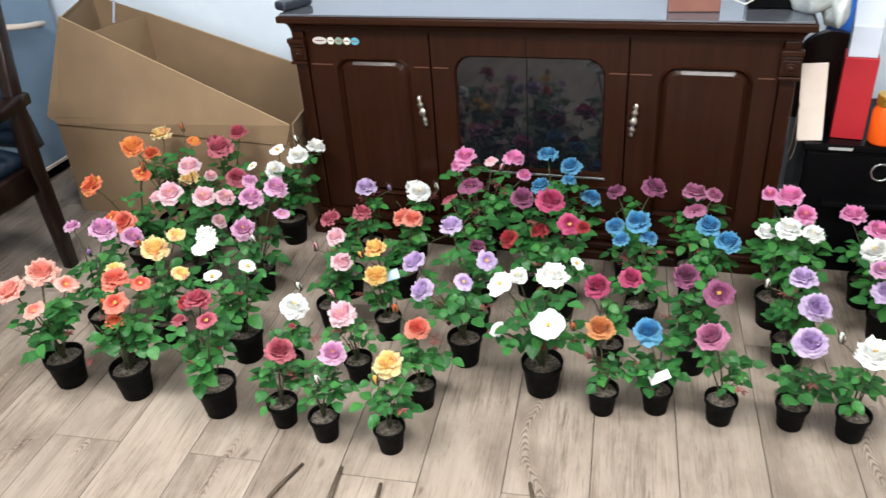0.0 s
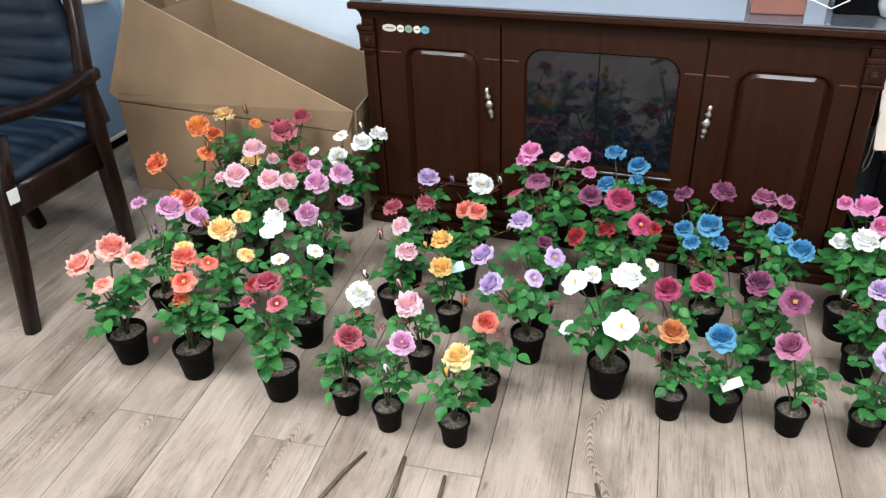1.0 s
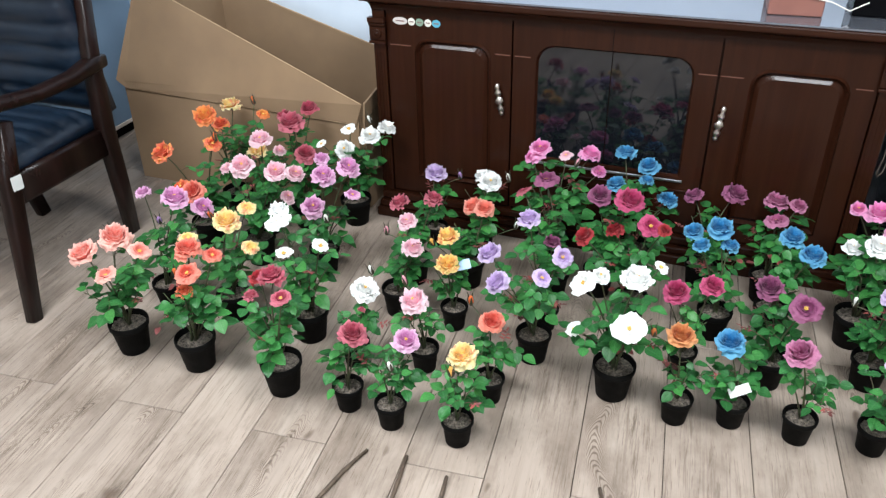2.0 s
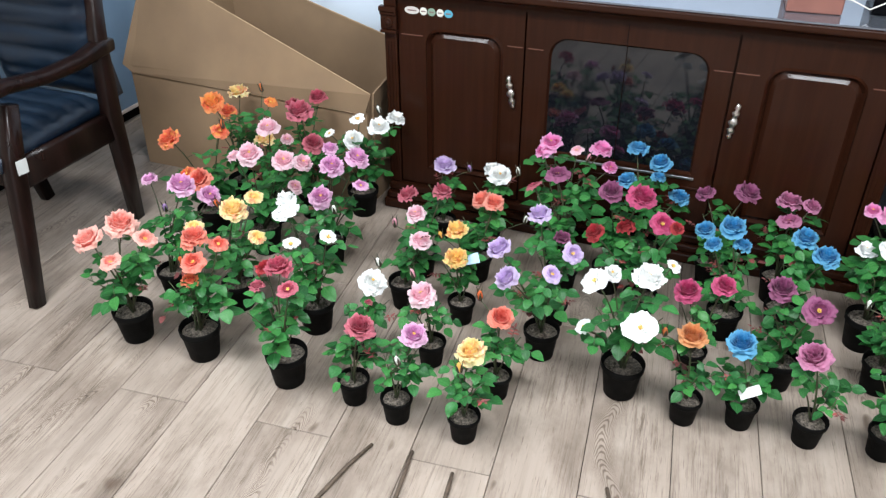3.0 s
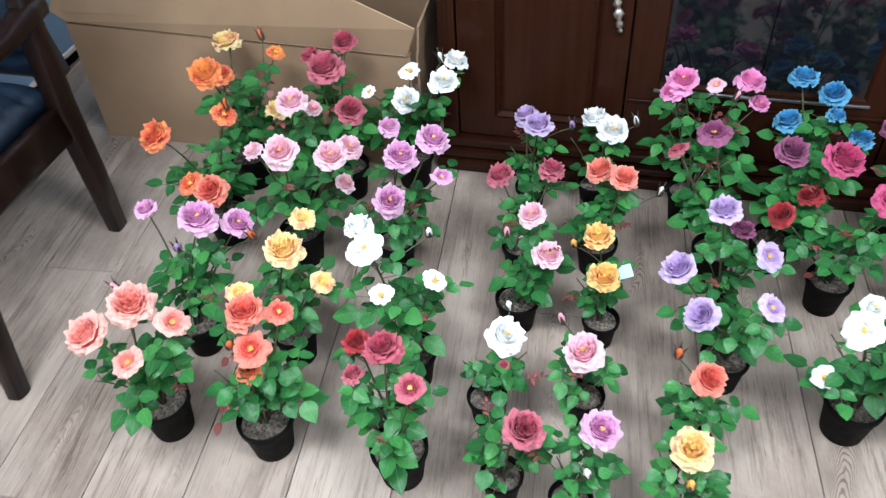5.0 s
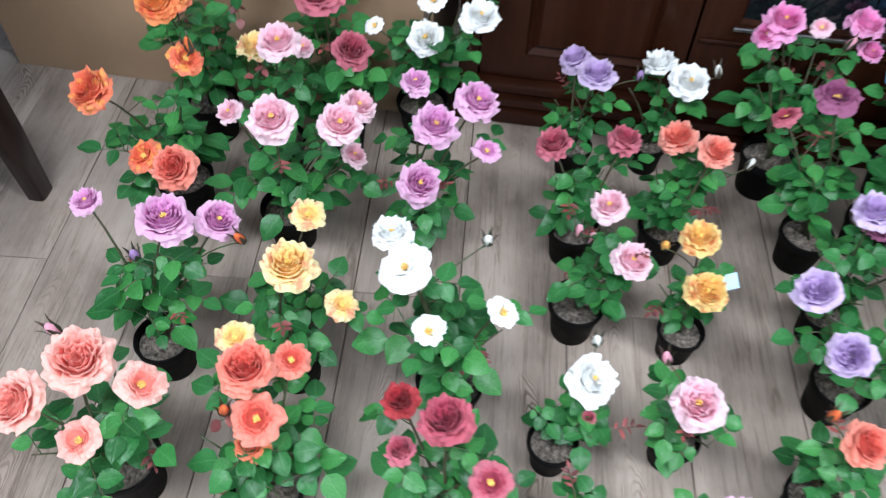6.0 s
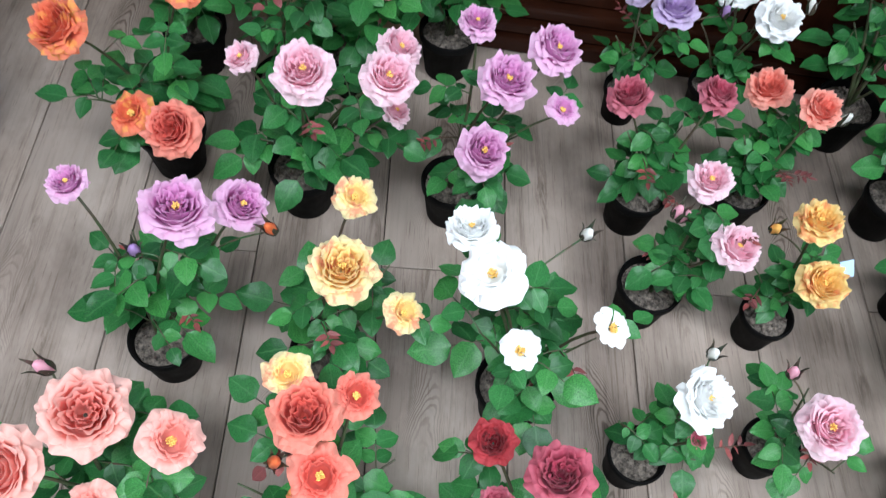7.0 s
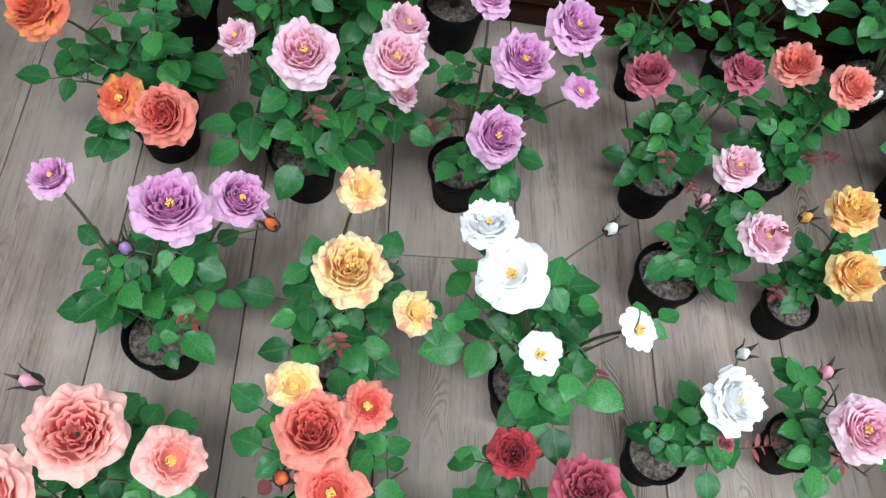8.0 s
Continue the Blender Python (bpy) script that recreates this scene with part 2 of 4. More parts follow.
PETAL = {
    "peach": petal_material("peach", lin(220, 108, 96), lin(244, 160, 146), lin(252, 208, 196)),
    "coral": petal_material("coral", lin(196, 60, 52), lin(230, 106, 90), lin(247, 164, 144)),
    "coral_pale": petal_material("coral_pale", lin(220, 84, 70), lin(242, 138, 118), lin(251, 182, 164)),
    "orange": petal_material("orange", lin(240, 158, 76), lin(226, 102, 70), lin(240, 142, 110), lin(248, 186, 100)),
    "apricot": petal_material("apricot", lin(246, 176, 80), lin(247, 180, 94), lin(243, 156, 100), lin(224, 98, 72)),
    "yellow": petal_material("yellow", lin(248, 200, 116), lin(252, 224, 144), lin(253, 241, 190), lin(244, 168, 136)),
    "gold": petal_material("gold", lin(240, 176, 84), lin(251, 214, 122), lin(252, 228, 158), lin(240, 160, 106)),
    "amber": petal_material("amber", lin(184, 88, 42), lin(218, 140, 82), lin(234, 174, 122)),
    "white": petal_material("white", lin(240, 238, 222), lin(249, 250, 248), lin(250, 251, 251), None, 0.965, 0.36),
    "pink": petal_material("pink", lin(240, 164, 182), lin(248, 202, 216), lin(252, 226, 234)),
    "orchid": petal_material("orchid", lin(198, 104, 168), lin(222, 153, 206), lin(242, 202, 230)),
    "lilac": petal_material("lilac", lin(174, 136, 196), lin(204, 176, 222), lin(226, 208, 238)),
    "hotpink": petal_material("hotpink", lin(208, 76, 150), lin(240, 138, 202), lin(250, 186, 226)),
    "mauve": petal_material("mauve", lin(140, 60, 98), lin(182, 100, 142), lin(212, 146, 180)),
    "plum": petal_material("plum", lin(92, 34, 64), lin(142, 70, 112), lin(178, 110, 148)),
    "magenta": petal_material("magenta", lin(130, 24, 62), lin(186, 56, 106), lin(216, 102, 146)),
    "rosered": petal_material("rosered", lin(142, 38, 62), lin(187, 77, 100), lin(216, 130, 146)),
    "crimson": petal_material("crimson", lin(130, 30, 54), lin(182, 66, 92), lin(210, 112, 130)),
    "red": petal_material("red", lin(116, 14, 24), lin(172, 40, 52), lin(196, 76, 82)),
    "blue": petal_material("blue", lin(22, 84, 140), lin(56, 142, 198), lin(122, 190, 226)),
}


# ---- mesh helpers ----
def mesh_object(name, me, material, parent=None, label=""):
    ob = new(name, me)
    if material is not None and not me.materials:
        me.materials.append(material)
    if parent is not None:
        ob.parent = parent
    if label:
        tagged(ob, label)
    return ob


def part(name, bm, material, parent=None, label="", smooth=False):
    me = bpy.data.meshes.new(name)
    bm.to_mesh(me)
    bm.free()
    if smooth:
        me.polygons.foreach_set("use_smooth", [True] * len(me.polygons))
    return mesh_object(name, me, material, parent, label)


def thing(name, m, label, category, group="", kind=""):
    ob = new(name)
    ob.matrix_world = m
    ob.empty_display_size = 0.05
    return tagged(ob, label, category, group, kind)


def box_bm(x0, x1, y0, y1, z0, z1, bevel=0.0, segments=2, bm=None):
    own = bm is None
    bm = bm or bmesh.new()
    verts = bmesh.ops.create_cube(bm, size=1.0, matrix=Matrix.LocRotScale(((x0 + x1) / 2, (y0 + y1) / 2, (z0 + z1) / 2), None, (x1 - x0, y1 - y0, z1 - z0)))["verts"]
    if bevel:
        edges = list({e for v in verts for e in v.link_edges})
        bmesh.ops.bevel(bm, geom=edges, offset=bevel, segments=segments, affect="EDGES", profile=0.5)
    return bm


def lathe_bm(profile, sides=28, bm=None):
    """Turns (radius, z) pairs round z."""
    bm = bm or bmesh.new()
    rings = []
    for r, z in profile:
        if r < 1e-6:
            rings.append([bm.verts.new((0, 0, z))])
        else:
            rings.append([bm.verts.new((r * math.cos(2 * math.pi * k / sides), r * math.sin(2 * math.pi * k / sides), z)) for k in range(sides)])
    for a, b in zip(rings, rings[1:]):
        for k in range(sides):
            k2 = (k + 1) % sides
            if len(a) == 1 and len(b) > 1:
                bm.faces.new((a[0], b[k2], b[k]))
            elif len(b) == 1 and len(a) > 1:
                bm.faces.new((a[k], a[k2], b[0]))
            elif len(a) > 1:
                bm.faces.new((a[k], a[k2], b[k2], b[k]))
    bmesh.ops.recalc_face_normals(bm, faces=bm.faces)
    return bm


def tube_bm(points, radii, sides=6, bm=None):
    bm = bm or bmesh.new()
    pts = [Vector(p) for p in points]
    rings = []
    for i, p in enumerate(pts):
        d = (pts[min(i + 1, len(pts) - 1)] - pts[max(i - 1, 0)]).normalized()
        side = d.cross(Vector((0.3, 0.9, 0.1))).normalized()
        up = side.cross(d)
        r = radii[i] if isinstance(radii, (list, tuple)) else radii
        rings.append([bm.verts.new(p + r * (math.cos(2 * math.pi * k / sides) * side + math.sin(2 * math.pi * k / sides) * up)) for k in range(sides)])
    for a, b in zip(rings, rings[1:]):
        for k in range(sides):
            bm.faces.new((a[k], a[(k + 1) % sides], b[(k + 1) % sides], b[k]))
    bm.faces.new(rings[0][::-1])
    bm.faces.new(rings[-1])
    return bm


def prism_bm(outline, depth, bm=None, axis="y", at=0.0):
    """A flat outline of (a, b) pairs in the xz plane (axis y) or the xy plane (axis z), given a thickness."""
    bm = bm or bmesh.new()
    put = (lambda a, b, d: (a, at + d, b)) if axis == "y" else (lambda a, b, d: (a, b, at + d))
    f = [bm.verts.new(put(a, b, 0)) for a, b in outline]
    g = [bm.verts.new(put(a, b, depth)) for a, b in outline]
    bm.faces.new(f)
    bm.faces.new(g[::-1])
    for k in range(len(f)):
        k2 = (k + 1) % len(f)
        bm.faces.new((f[k], g[k], g[k2], f[k2]))
    bmesh.ops.recalc_face_normals(bm, faces=bm.faces)
    return bm


def hull_sheet(corners, thick, bm=None):
    """A flat panel through four corners, with a thickness across it."""
    bm = bm or bmesh.new()
    c = [Vector(p) for p in corners]
    nrm = (c[1] - c[0]).cross(c[-1] - c[0]).normalized() * thick
    a = [bm.verts.new(p) for p in c]
    b = [bm.verts.new(p + nrm) for p in c]
    bm.faces.new(a[::-1])
    bm.faces.new(b)
    for k in range(len(c)):
        k2 = (k + 1) % len(c)
        bm.faces.new((a[k], a[k2], b[k2], b[k]))
    bmesh.ops.recalc_face_normals(bm, faces=bm.faces)
    return bm


# ---- room ----
X0, X1, Y0, Y1 = -2.75, 2.6, -2.4, 3.32


def structure(name, bm, material, label, category):
    return tagged(part(name, bm, material), label, category, kind="structure")


structure("wall_north", box_bm(X0 - 0.12, X1 + 0.12, Y1, Y1 + 0.12, -0.02, CEIL), WALL, "plain white wall with a cool blue cast", "wall")
# unseen walls, greyer than the north wall so shade stays deep
structure("wall_west", box_bm(X0 - 0.12, X0, Y0, Y1, -0.02, CEIL), UNSEEN_WALL, "unseen plain wall, greyed to bounce less light", "wall")
structure("wall_east", box_bm(X1, X1 + 0.12, Y0, Y1, -0.02, CEIL), UNSEEN_WALL, "unseen plain wall, greyed to bounce less light", "wall")
south = bmesh.new()
for q in ((X0 - 0.12, -1.35, -0.02, CEIL), (0.95, X1 + 0.12, -0.02, CEIL), (-1.35, 0.95, -0.02, 0.9), (-1.35, 0.95, 2.3, CEIL)):
    box_bm(q[0], q[1], Y0 - 0.12, Y0, q[2], q[3], bm=south)
structure("wall_south", south, UNSEEN_WALL, "unseen wall round a wide window, greyed to bounce less light", "wall")
structure("ceiling", box_bm(X0 - 0.12, X1 + 0.12, Y0 - 0.12, Y1 + 0.12, CEIL, CEIL + 0.1), DIM_CEILING, "unseen plain ceiling, greyed to bounce less light", "ceiling")
window = thing("window_1", pose(-0.2, Y0 - 0.06, 1.6), "wide window with a white frame", "window", kind="structure")
wf = bmesh.new()
for q in ((-1.15, -1.09, -0.7, 0.7), (1.09, 1.15, -0.7, 0.7), (-1.09, 1.09, -0.7, -0.64), (-1.09, 1.09, 0.64, 0.7), (-0.03, 0.03, -0.64, 0.64)):
    box_bm(q[0], q[1], -0.03, 0.03, q[2], q[3], bm=wf)
part("window_frame", wf, WHITE_CARD, window)
for px, py, _ in LIGHT_SPOTS:
    fixture = thing("ceiling_light", pose(px, py, CEIL), "flat white ceiling light panel", "lamp", "ceiling lights")
    fr = bmesh.new()
    for q in ((-0.62, 0.62, -0.32, -0.29), (-0.62, 0.62, 0.29, 0.32), (-0.62, -0.59, -0.29, 0.29), (0.59, 0.62, -0.29, 0.29)):
        box_bm(q[0], q[1], q[2], q[3], -0.05, 0, bm=fr)
    part("frame", fr, WHITE_CARD, fixture)
    part("diffuser", box_bm(-0.59, 0.59, -0.29, 0.29, -0.03, -0.01), LAMP_FACE, fixture)

# subfloor under the planks; the planks themselves come last
floor = structure("floor", box_bm(X0, X1, Y0, Y1, -0.05, -0.0085), plain("joint_shadow_board", lin(44, 34, 28), 0.9), "grey-brown oak laminate plank floor", "floor")

# ---- mahogany media cabinet ----
FY = 2.789
CX0, CX1, CTOP = -0.690, 0.903, 0.818
cab = thing("media_cabinet", pose((CX0 + CX1) / 2, FY, 0), "dark mahogany media cabinet with arched doors and silver handles", "cabinet")
OX = -(CX0 + CX1) / 2


def cab_part(name, bm, mat, label="", smooth=False, parent=None):
    ob = part(name, bm, mat, parent or cab, label, smooth)
    ob.data.transform(Matrix.Translation((OX, -FY, 0)))
    return ob


BACK = 3.27
cab_part("body", box_bm(CX0 + 0.01, CX1 - 0.01, FY + 0.022, BACK, 0.09, CTOP - 0.03), WOOD_Z)
cab_part("top_board", box_bm(CX0 - 0.032, CX1 + 0.032, FY - 0.045, BACK + 0.01, CTOP - 0.023, CTOP, 0.005), WOOD_X)
cove, rims = bmesh.new(), []
for k in range(8):
    a = math.pi / 2 * k / 7
    out = 0.002 + 0.026 * (1 - math.cos(a))
    z = CTOP - 0.056 + 0.0328 * math.sin(a)
    rims.append([cove.verts.new(p) for p in ((CX0 - out, FY - out - 0.006, z), (CX1 + out, FY - out - 0.006, z), (CX1 + out, BACK, z), (CX0 - out, BACK, z))])
for lo, hi in zip(rims, rims[1:]):
    for k in range(4):
        cove.faces.new((lo[k], lo[(k + 1) % 4], hi[(k + 1) % 4], hi[k]))
cove.faces.new(rims[0][::-1])
cove.faces.new(rims[-1])
cab_part("cove", cove, WOOD_X)
cab_part("glass_top", box_bm(CX0 - 0.02, CX1 + 0.02, FY - 0.04, BACK - 0.01, CTOP + 0.0005, CTOP + 0.0072, 0.002), TOP_GLASS, "reflective grey glass sheet on top")
cab_part("plinth", box_bm(CX0 - 0.012, CX1 + 0.012, FY - 0.050, BACK, 0.0, 0.036, 0.006), WOOD_X)
cab_part("base_moulding", box_bm(CX0 - 0.004, CX1 + 0.004, FY - 0.038, BACK, 0.037, 0.062, 0.006), WOOD_X)
cab_part("bottom_rail", box_bm(CX0, CX1, FY - 0.022, BACK, 0.063, 0.094, 0.007), WOOD_X)
# pilasters with carved capitals
for side, px in ((0, CX0 + 0.022), (1, CX1 - 0.022)):
    pil = bmesh.new()
    box_bm(px - 0.022, px + 0.022, FY - 0.010, FY + 0.02, 0.095, CTOP - 0.0565, 0.003, bm=pil)
    for k in (-1, 0, 1):
        box_bm(px + k * 0.012 - 0.003, px + k * 0.012 + 0.003, FY - 0.013, FY - 0.008, 0.14, 0.62, 0.001, bm=pil)
    p = cab_part("pilaster", pil, WOOD_Z)
    capital = bmesh.new()
    for z0, z1, out in ((0.724, 0.741, 0.024), (0.712, 0.723, 0.019), (0.664, 0.711, 0.014), (0.652, 0.663, 0.019)):
        box_bm(px - 0.026 - out * 0.2, px + 0.026 + out * 0.2, FY - 0.010 - out, FY - 0.0095, z0, z1, 0.003, bm=capital)
    cab_part("capital", capital, WOOD_X, parent=p)
    ros = lathe_bm([(0.0, 0.012), (0.006, 0.011), (0.009, 0.006), (0.012, 0.009), (0.016, 0.007), (0.018, 0.0)], 20)
    ros.transform(pose(px, FY - 0.023, 0.688, 90, 0, 0))
    cab_part("rosette", ros, WOOD_X, smooth=True, parent=p)


def arched(x0, x1, z0, z1, r, steps=7):
    """Outline with two rounded shoulders at the top."""
    pts = [(x0, z0), (x1, z0), (x1, z1 - r)]
    pts += [(x1 - r + r * math.cos(a), z1 - r + r * math.sin(a)) for a in [math.pi / 2 * k / steps for k in range(1, steps + 1)]]
    pts += [(x0 + r + r * math.cos(a), z1 - r + r * math.sin(a)) for a in [math.pi / 2 + math.pi / 2 * k / steps for k in range(0, steps + 1)]]
    return pts


def ring_bm(outer, inner, y_out, y_in, bm=None):
    """A sloping frame between two outlines of the same count."""
    bm = bm or bmesh.new()
    a = [bm.verts.new((x, y_out, z)) for x, z in outer]
    b = [bm.verts.new((x, y_in, z)) for x, z in inner]
    for k in range(len(a)):
        k2 = (k + 1) % len(a)
        bm.faces.new((a[k], a[k2], b[k2], b[k]))
    return bm


DZ0, DZ1 = 0.100, 0.760


def panel_door(x0, x1, px0, px1, ptop, label):
    bm = bmesh.new()
    pz0 = 0.165
    o1 = arched(px0, px1, pz0, ptop, 0.055)
    o2 = arched(px0 + 0.006, px1 - 0.006, pz0 + 0.006, ptop - 0.006, 0.050)
    o3 = arched(px0 + 0.015, px1 - 0.015, pz0 + 0.015, ptop - 0.015, 0.045)
    o4 = arched(px0 + 0.028, px1 - 0.028, pz0 + 0.028, ptop - 0.028, 0.038)
    # leaf of the door, as a frame round the moulded panel
    frame_out = [(x0, DZ0), (x1, DZ0)] + [(x1, o1[2][1])] + [(x1, DZ1)] * 7 + [(x0, DZ1)] * 7 + [(x0, o1[-1][1])]
    ring_bm(frame_out, o1, FY, FY, bm)
    ring_bm(o1, o2, FY, FY - 0.007, bm)
    ring_bm(o2, o3, FY - 0.007, FY + 0.006, bm)
    ring_bm(o3, o4, FY + 0.006, FY - 0.003, bm)
    bm.faces.new([bm.verts.new((x, FY - 0.003, z)) for x, z in o4])
    for q in ((x0, x0 + 0.001), (x1 - 0.001, x1)):
        box_bm(q[0], q[1], FY, FY + 0.02, DZ0, DZ1, bm=bm)
    bmesh.ops.remove_doubles(bm, verts=bm.verts, dist=1e-5)
    bmesh.ops.recalc_face_normals(bm, faces=bm.faces)
    return cab_part("door", bm, WOOD_Z, label)


def handle(x, z0, z1, lean, parent):
    """A cast drop handle: a string of beads and leaves on a backplate."""
    prof = [(0.0, 0.0), (0.004, 0.003), (0.006, 0.010), (0.003, 0.014), (0.007, 0.020), (0.0085, 0.027), (0.004, 0.034), (0.007, 0.040), (0.010, 0.050), (0.0065, 0.060), (0.004, 0.064), (0.007, 0.070), (0.008, 0.078), (0.004, 0.086), (0.006, 0.093), (0.0045, 0.102), (0.0, 0.108)]
    bm = lathe_bm(prof, 12)
    bm.transform(Matrix.Diagonal((1.35, 0.9, (z1 - z0) / 0.108, 1)))
    for v in bm.verts:
        a = math.atan2(v.co.y, v.co.x)
        k = 1 + 0.26 * math.sin(3 * a + v.co.z * 420)
        v.co.x *= k
        v.co.y *= k
    bm.transform(pose(x, FY - 0.012, z0, 0, lean, 0))
    ob = cab_part("handle", bm, SILVER, "ornate cast silver handle", True, parent)
    for z in (z0 + 0.012, z1 - 0.012):
        post = lathe_bm([(0.0, 0.014), (0.004, 0.013), (0.003, 0.004), (0.006, 0.0)], 10)
        post.transform(pose(x + (z - z0) * math.tan(radians(lean)), FY, z, 90, 0, 0))
        cab_part("handle_post", post, SILVER, "", True, parent)
    return ob


GAP1, GAP2 = -0.205, 0.430
d1 = panel_door(CX0 + 0.047, GAP1 - 0.002, -0.545, -0.275, 0.677, "mahogany door with an arched raised panel")
handle(-0.232, 0.444, 0.557, -11, d1)
d3 = panel_door(GAP2 + 0.002, CX1 - 0.047, 0.520, 0.790, 0.680, "mahogany door with an arched raised panel")
handle(0.449, 0.446, 0.562, 6, d3)
# glazed middle: one wide frame, two panes
gx0, gx1, gz0, gz1 = -0.126, 0.362, 0.300, 0.692
gbm = bmesh.new()
g1 = arched(gx0, gx1, gz0, gz1, 0.060)
g2 = arched(gx0 + 0.008, gx1 - 0.008, gz0 + 0.008, gz1 - 0.008, 0.055)
out = [(GAP1 + 0.002, DZ0), (GAP2 - 0.002, DZ0), (GAP2 - 0.002, g1[2][1])] + [(GAP2 - 0.002, DZ1)] * 7 + [(GAP1 + 0.002, DZ1)] * 7 + [(GAP1 + 0.002, g1[-1][1])]
ring_bm(out, g1, FY, FY, gbm)
ring_bm(g1, g2, FY, FY + 0.012, gbm)
for q in ((GAP1 + 0.002, GAP1 + 0.003), (GAP2 - 0.003, GAP2 - 0.002)):
    box_bm(q[0], q[1], FY, FY + 0.02, DZ0, DZ1, bm=gbm)
bmesh.ops.remove_doubles(gbm, verts=gbm.verts, dist=1e-5)
bmesh.ops.recalc_face_normals(gbm, faces=gbm.faces)
gdoor = cab_part("glazed_door", gbm, WOOD_Z, "mahogany door frame round dark glass")
midx = 0.112
for a, b in ((gx0, midx - 0.001), (midx + 0.001, gx1)):
    cab_part("pane", box_bm(a + 0.001, b, FY + 0.010, FY + 0.014, gz0, gz1), GLASS, "dark reflective glass pane", parent=gdoor)
cab_part("door_seam", box_bm(midx - 0.0012, midx + 0.0012, FY - 0.0006, FY + 0.009, gz1 + 0.001, DZ1 - 0.002), BLACK_METAL, parent=gdoor)
for z, xa, xb in ((0.284, -0.135, 0.372), (0.250, GAP1 + 0.01, GAP2 - 0.01)):
    cab_part("trim_strip", box_bm(xa, xb, FY - 0.006, FY - 0.0005, z, z + 0.009, 0.002), CHROME if z > 0.26 else WOOD_X, parent=gdoor)
# inlay lines across the stiles
for xa, xb in ((-0.632, -0.555), (-0.262, -0.212), (GAP1 + 0.01, -0.145), (0.372, 0.425), (0.436, 0.500), (0.80, 0.845)):
    cab_part("inlay_line", box_bm(xa, xb, FY - 0.0015, FY - 0.0003, 0.646, 0.649), plain("inlay_brown", lin(98, 62, 50), 0.4))
# row of round stickers with unreadable print
sx = -0.592
for kind, w in (("grey", 0.026), ("pale", 0.0125), ("green", 0.014), ("pale", 0.0125), ("sky", 0.015)):
    st = bmesh.new()
    prism_bm([(w * math.cos(2 * math.pi * k / 24), 0.0125 * math.sin(2 * math.pi * k / 24)) for k in range(24)], 0.0006, st)
    s_ob = part("sticker", st, STICKER[kind], None)
    s_ob.location = (sx, FY - 0.0008, 0.729)
    tagged(s_ob, {"grey": "oval grey sticker with small print on mahogany", "pale": "round white sticker on the mahogany cabinet", "green": "round green sticker on the mahogany cabinet", "sky": "round light blue sticker on the mahogany cabinet"}[kind], "sticker", "row of stickers")
    part("print_bar", box_bm(-w * 0.6, w * 0.6, -0.0006, 0.0, -0.002, 0.002), INK, s_ob)
    sx += w + (0.0125 if kind == "grey" else 0.014) + 0.002

# ---- things on the cabinet ----
tb = thing("storage_box", pose(0.597, 2.93, CTOP + 0.008, 0, 0, 3), "terracotta brown box tied with white string on the cabinet", "box")
part("body", box_bm(-0.073, 0.073, -0.10, 0.10, 0, 0.16, 0.004), TERRACOTTA, tb)
part("lid", box_bm(-0.076, 0.076, -0.103, 0.103, 0.13, 0.165, 0.004), TERRACOTTA, tb)
part("string", tube_bm([(-0.08, -0.1045, 0.085), (0.0, -0.1055, 0.06), (0.088, -0.1045, 0.045), (0.14, -0.09, 0.02), (0.18, -0.11, 0.05)], 0.002), STRING, tb)
bk = thing("black_case", pose(0.835, 2.95, CTOP + 0.008), "black rectangular case standing on the cabinet", "case")
part("body", box_bm(-0.085, 0.048, -0.08, 0.10, 0, 0.2, 0.006), BLACK_METAL, bk)
part("lid", box_bm(-0.088, 0.051, -0.083, 0.103, 0.201, 0.22, 0.005), BLACK_METAL, bk)
dk = thing("black_remote", pose(-0.712, 2.80, CTOP + 0.008, 0, 0, 62), "dark grey rounded object at the cabinet corner", "remote")
part("body", box_bm(-0.02, 0.10, -0.03, 0.03, 0, 0.03, 0.01, 3), plain("dark_grey_plastic", (0.018, 0.022, 0.034, 1), 0.35), dk)


def crumpled(name, m, sx, sy, sz, seed, mat, amp=0.25, detail=9.0):
    bm = bmesh.new()
    bmesh.ops.create_icosphere(bm, subdivisions=4, radius=1.0)
    for v in bm.verts:
        p = v.co.copy()
        n1 = noise.noise(p * 1.7 + Vector((seed, 0, 0)))
        n2 = noise.noise(p * detail * 0.5 + Vector((0, seed, 0)))
        v.co *= 1 + amp * n1 + amp * 0.35 * abs(n2)
        v.co.z = max(v.co.z, -0.72)
    bm.transform(Matrix.Diagonal((sx, sy, sz, 1)) @ Matrix.Translation((0, 0, 0.72)))
    return bm


bag = thing("plastic_bag", pose(0.925, 2.90, CTOP + 0.008), "crumpled white plastic bag on the cabinet end", "bag")
part("body", crumpled("bag", None, 0.075, 0.09, 0.085, 3.1, BAG), BAG, bag, smooth=True)
flap = crumpled("flap", None, 0.034, 0.07, 0.07, 5.2, BAG)
flap.transform(Matrix.Translation((0.062, -0.02, -0.040)))
part("flap", flap, BAG, bag, "hanging fold of the bag", True)

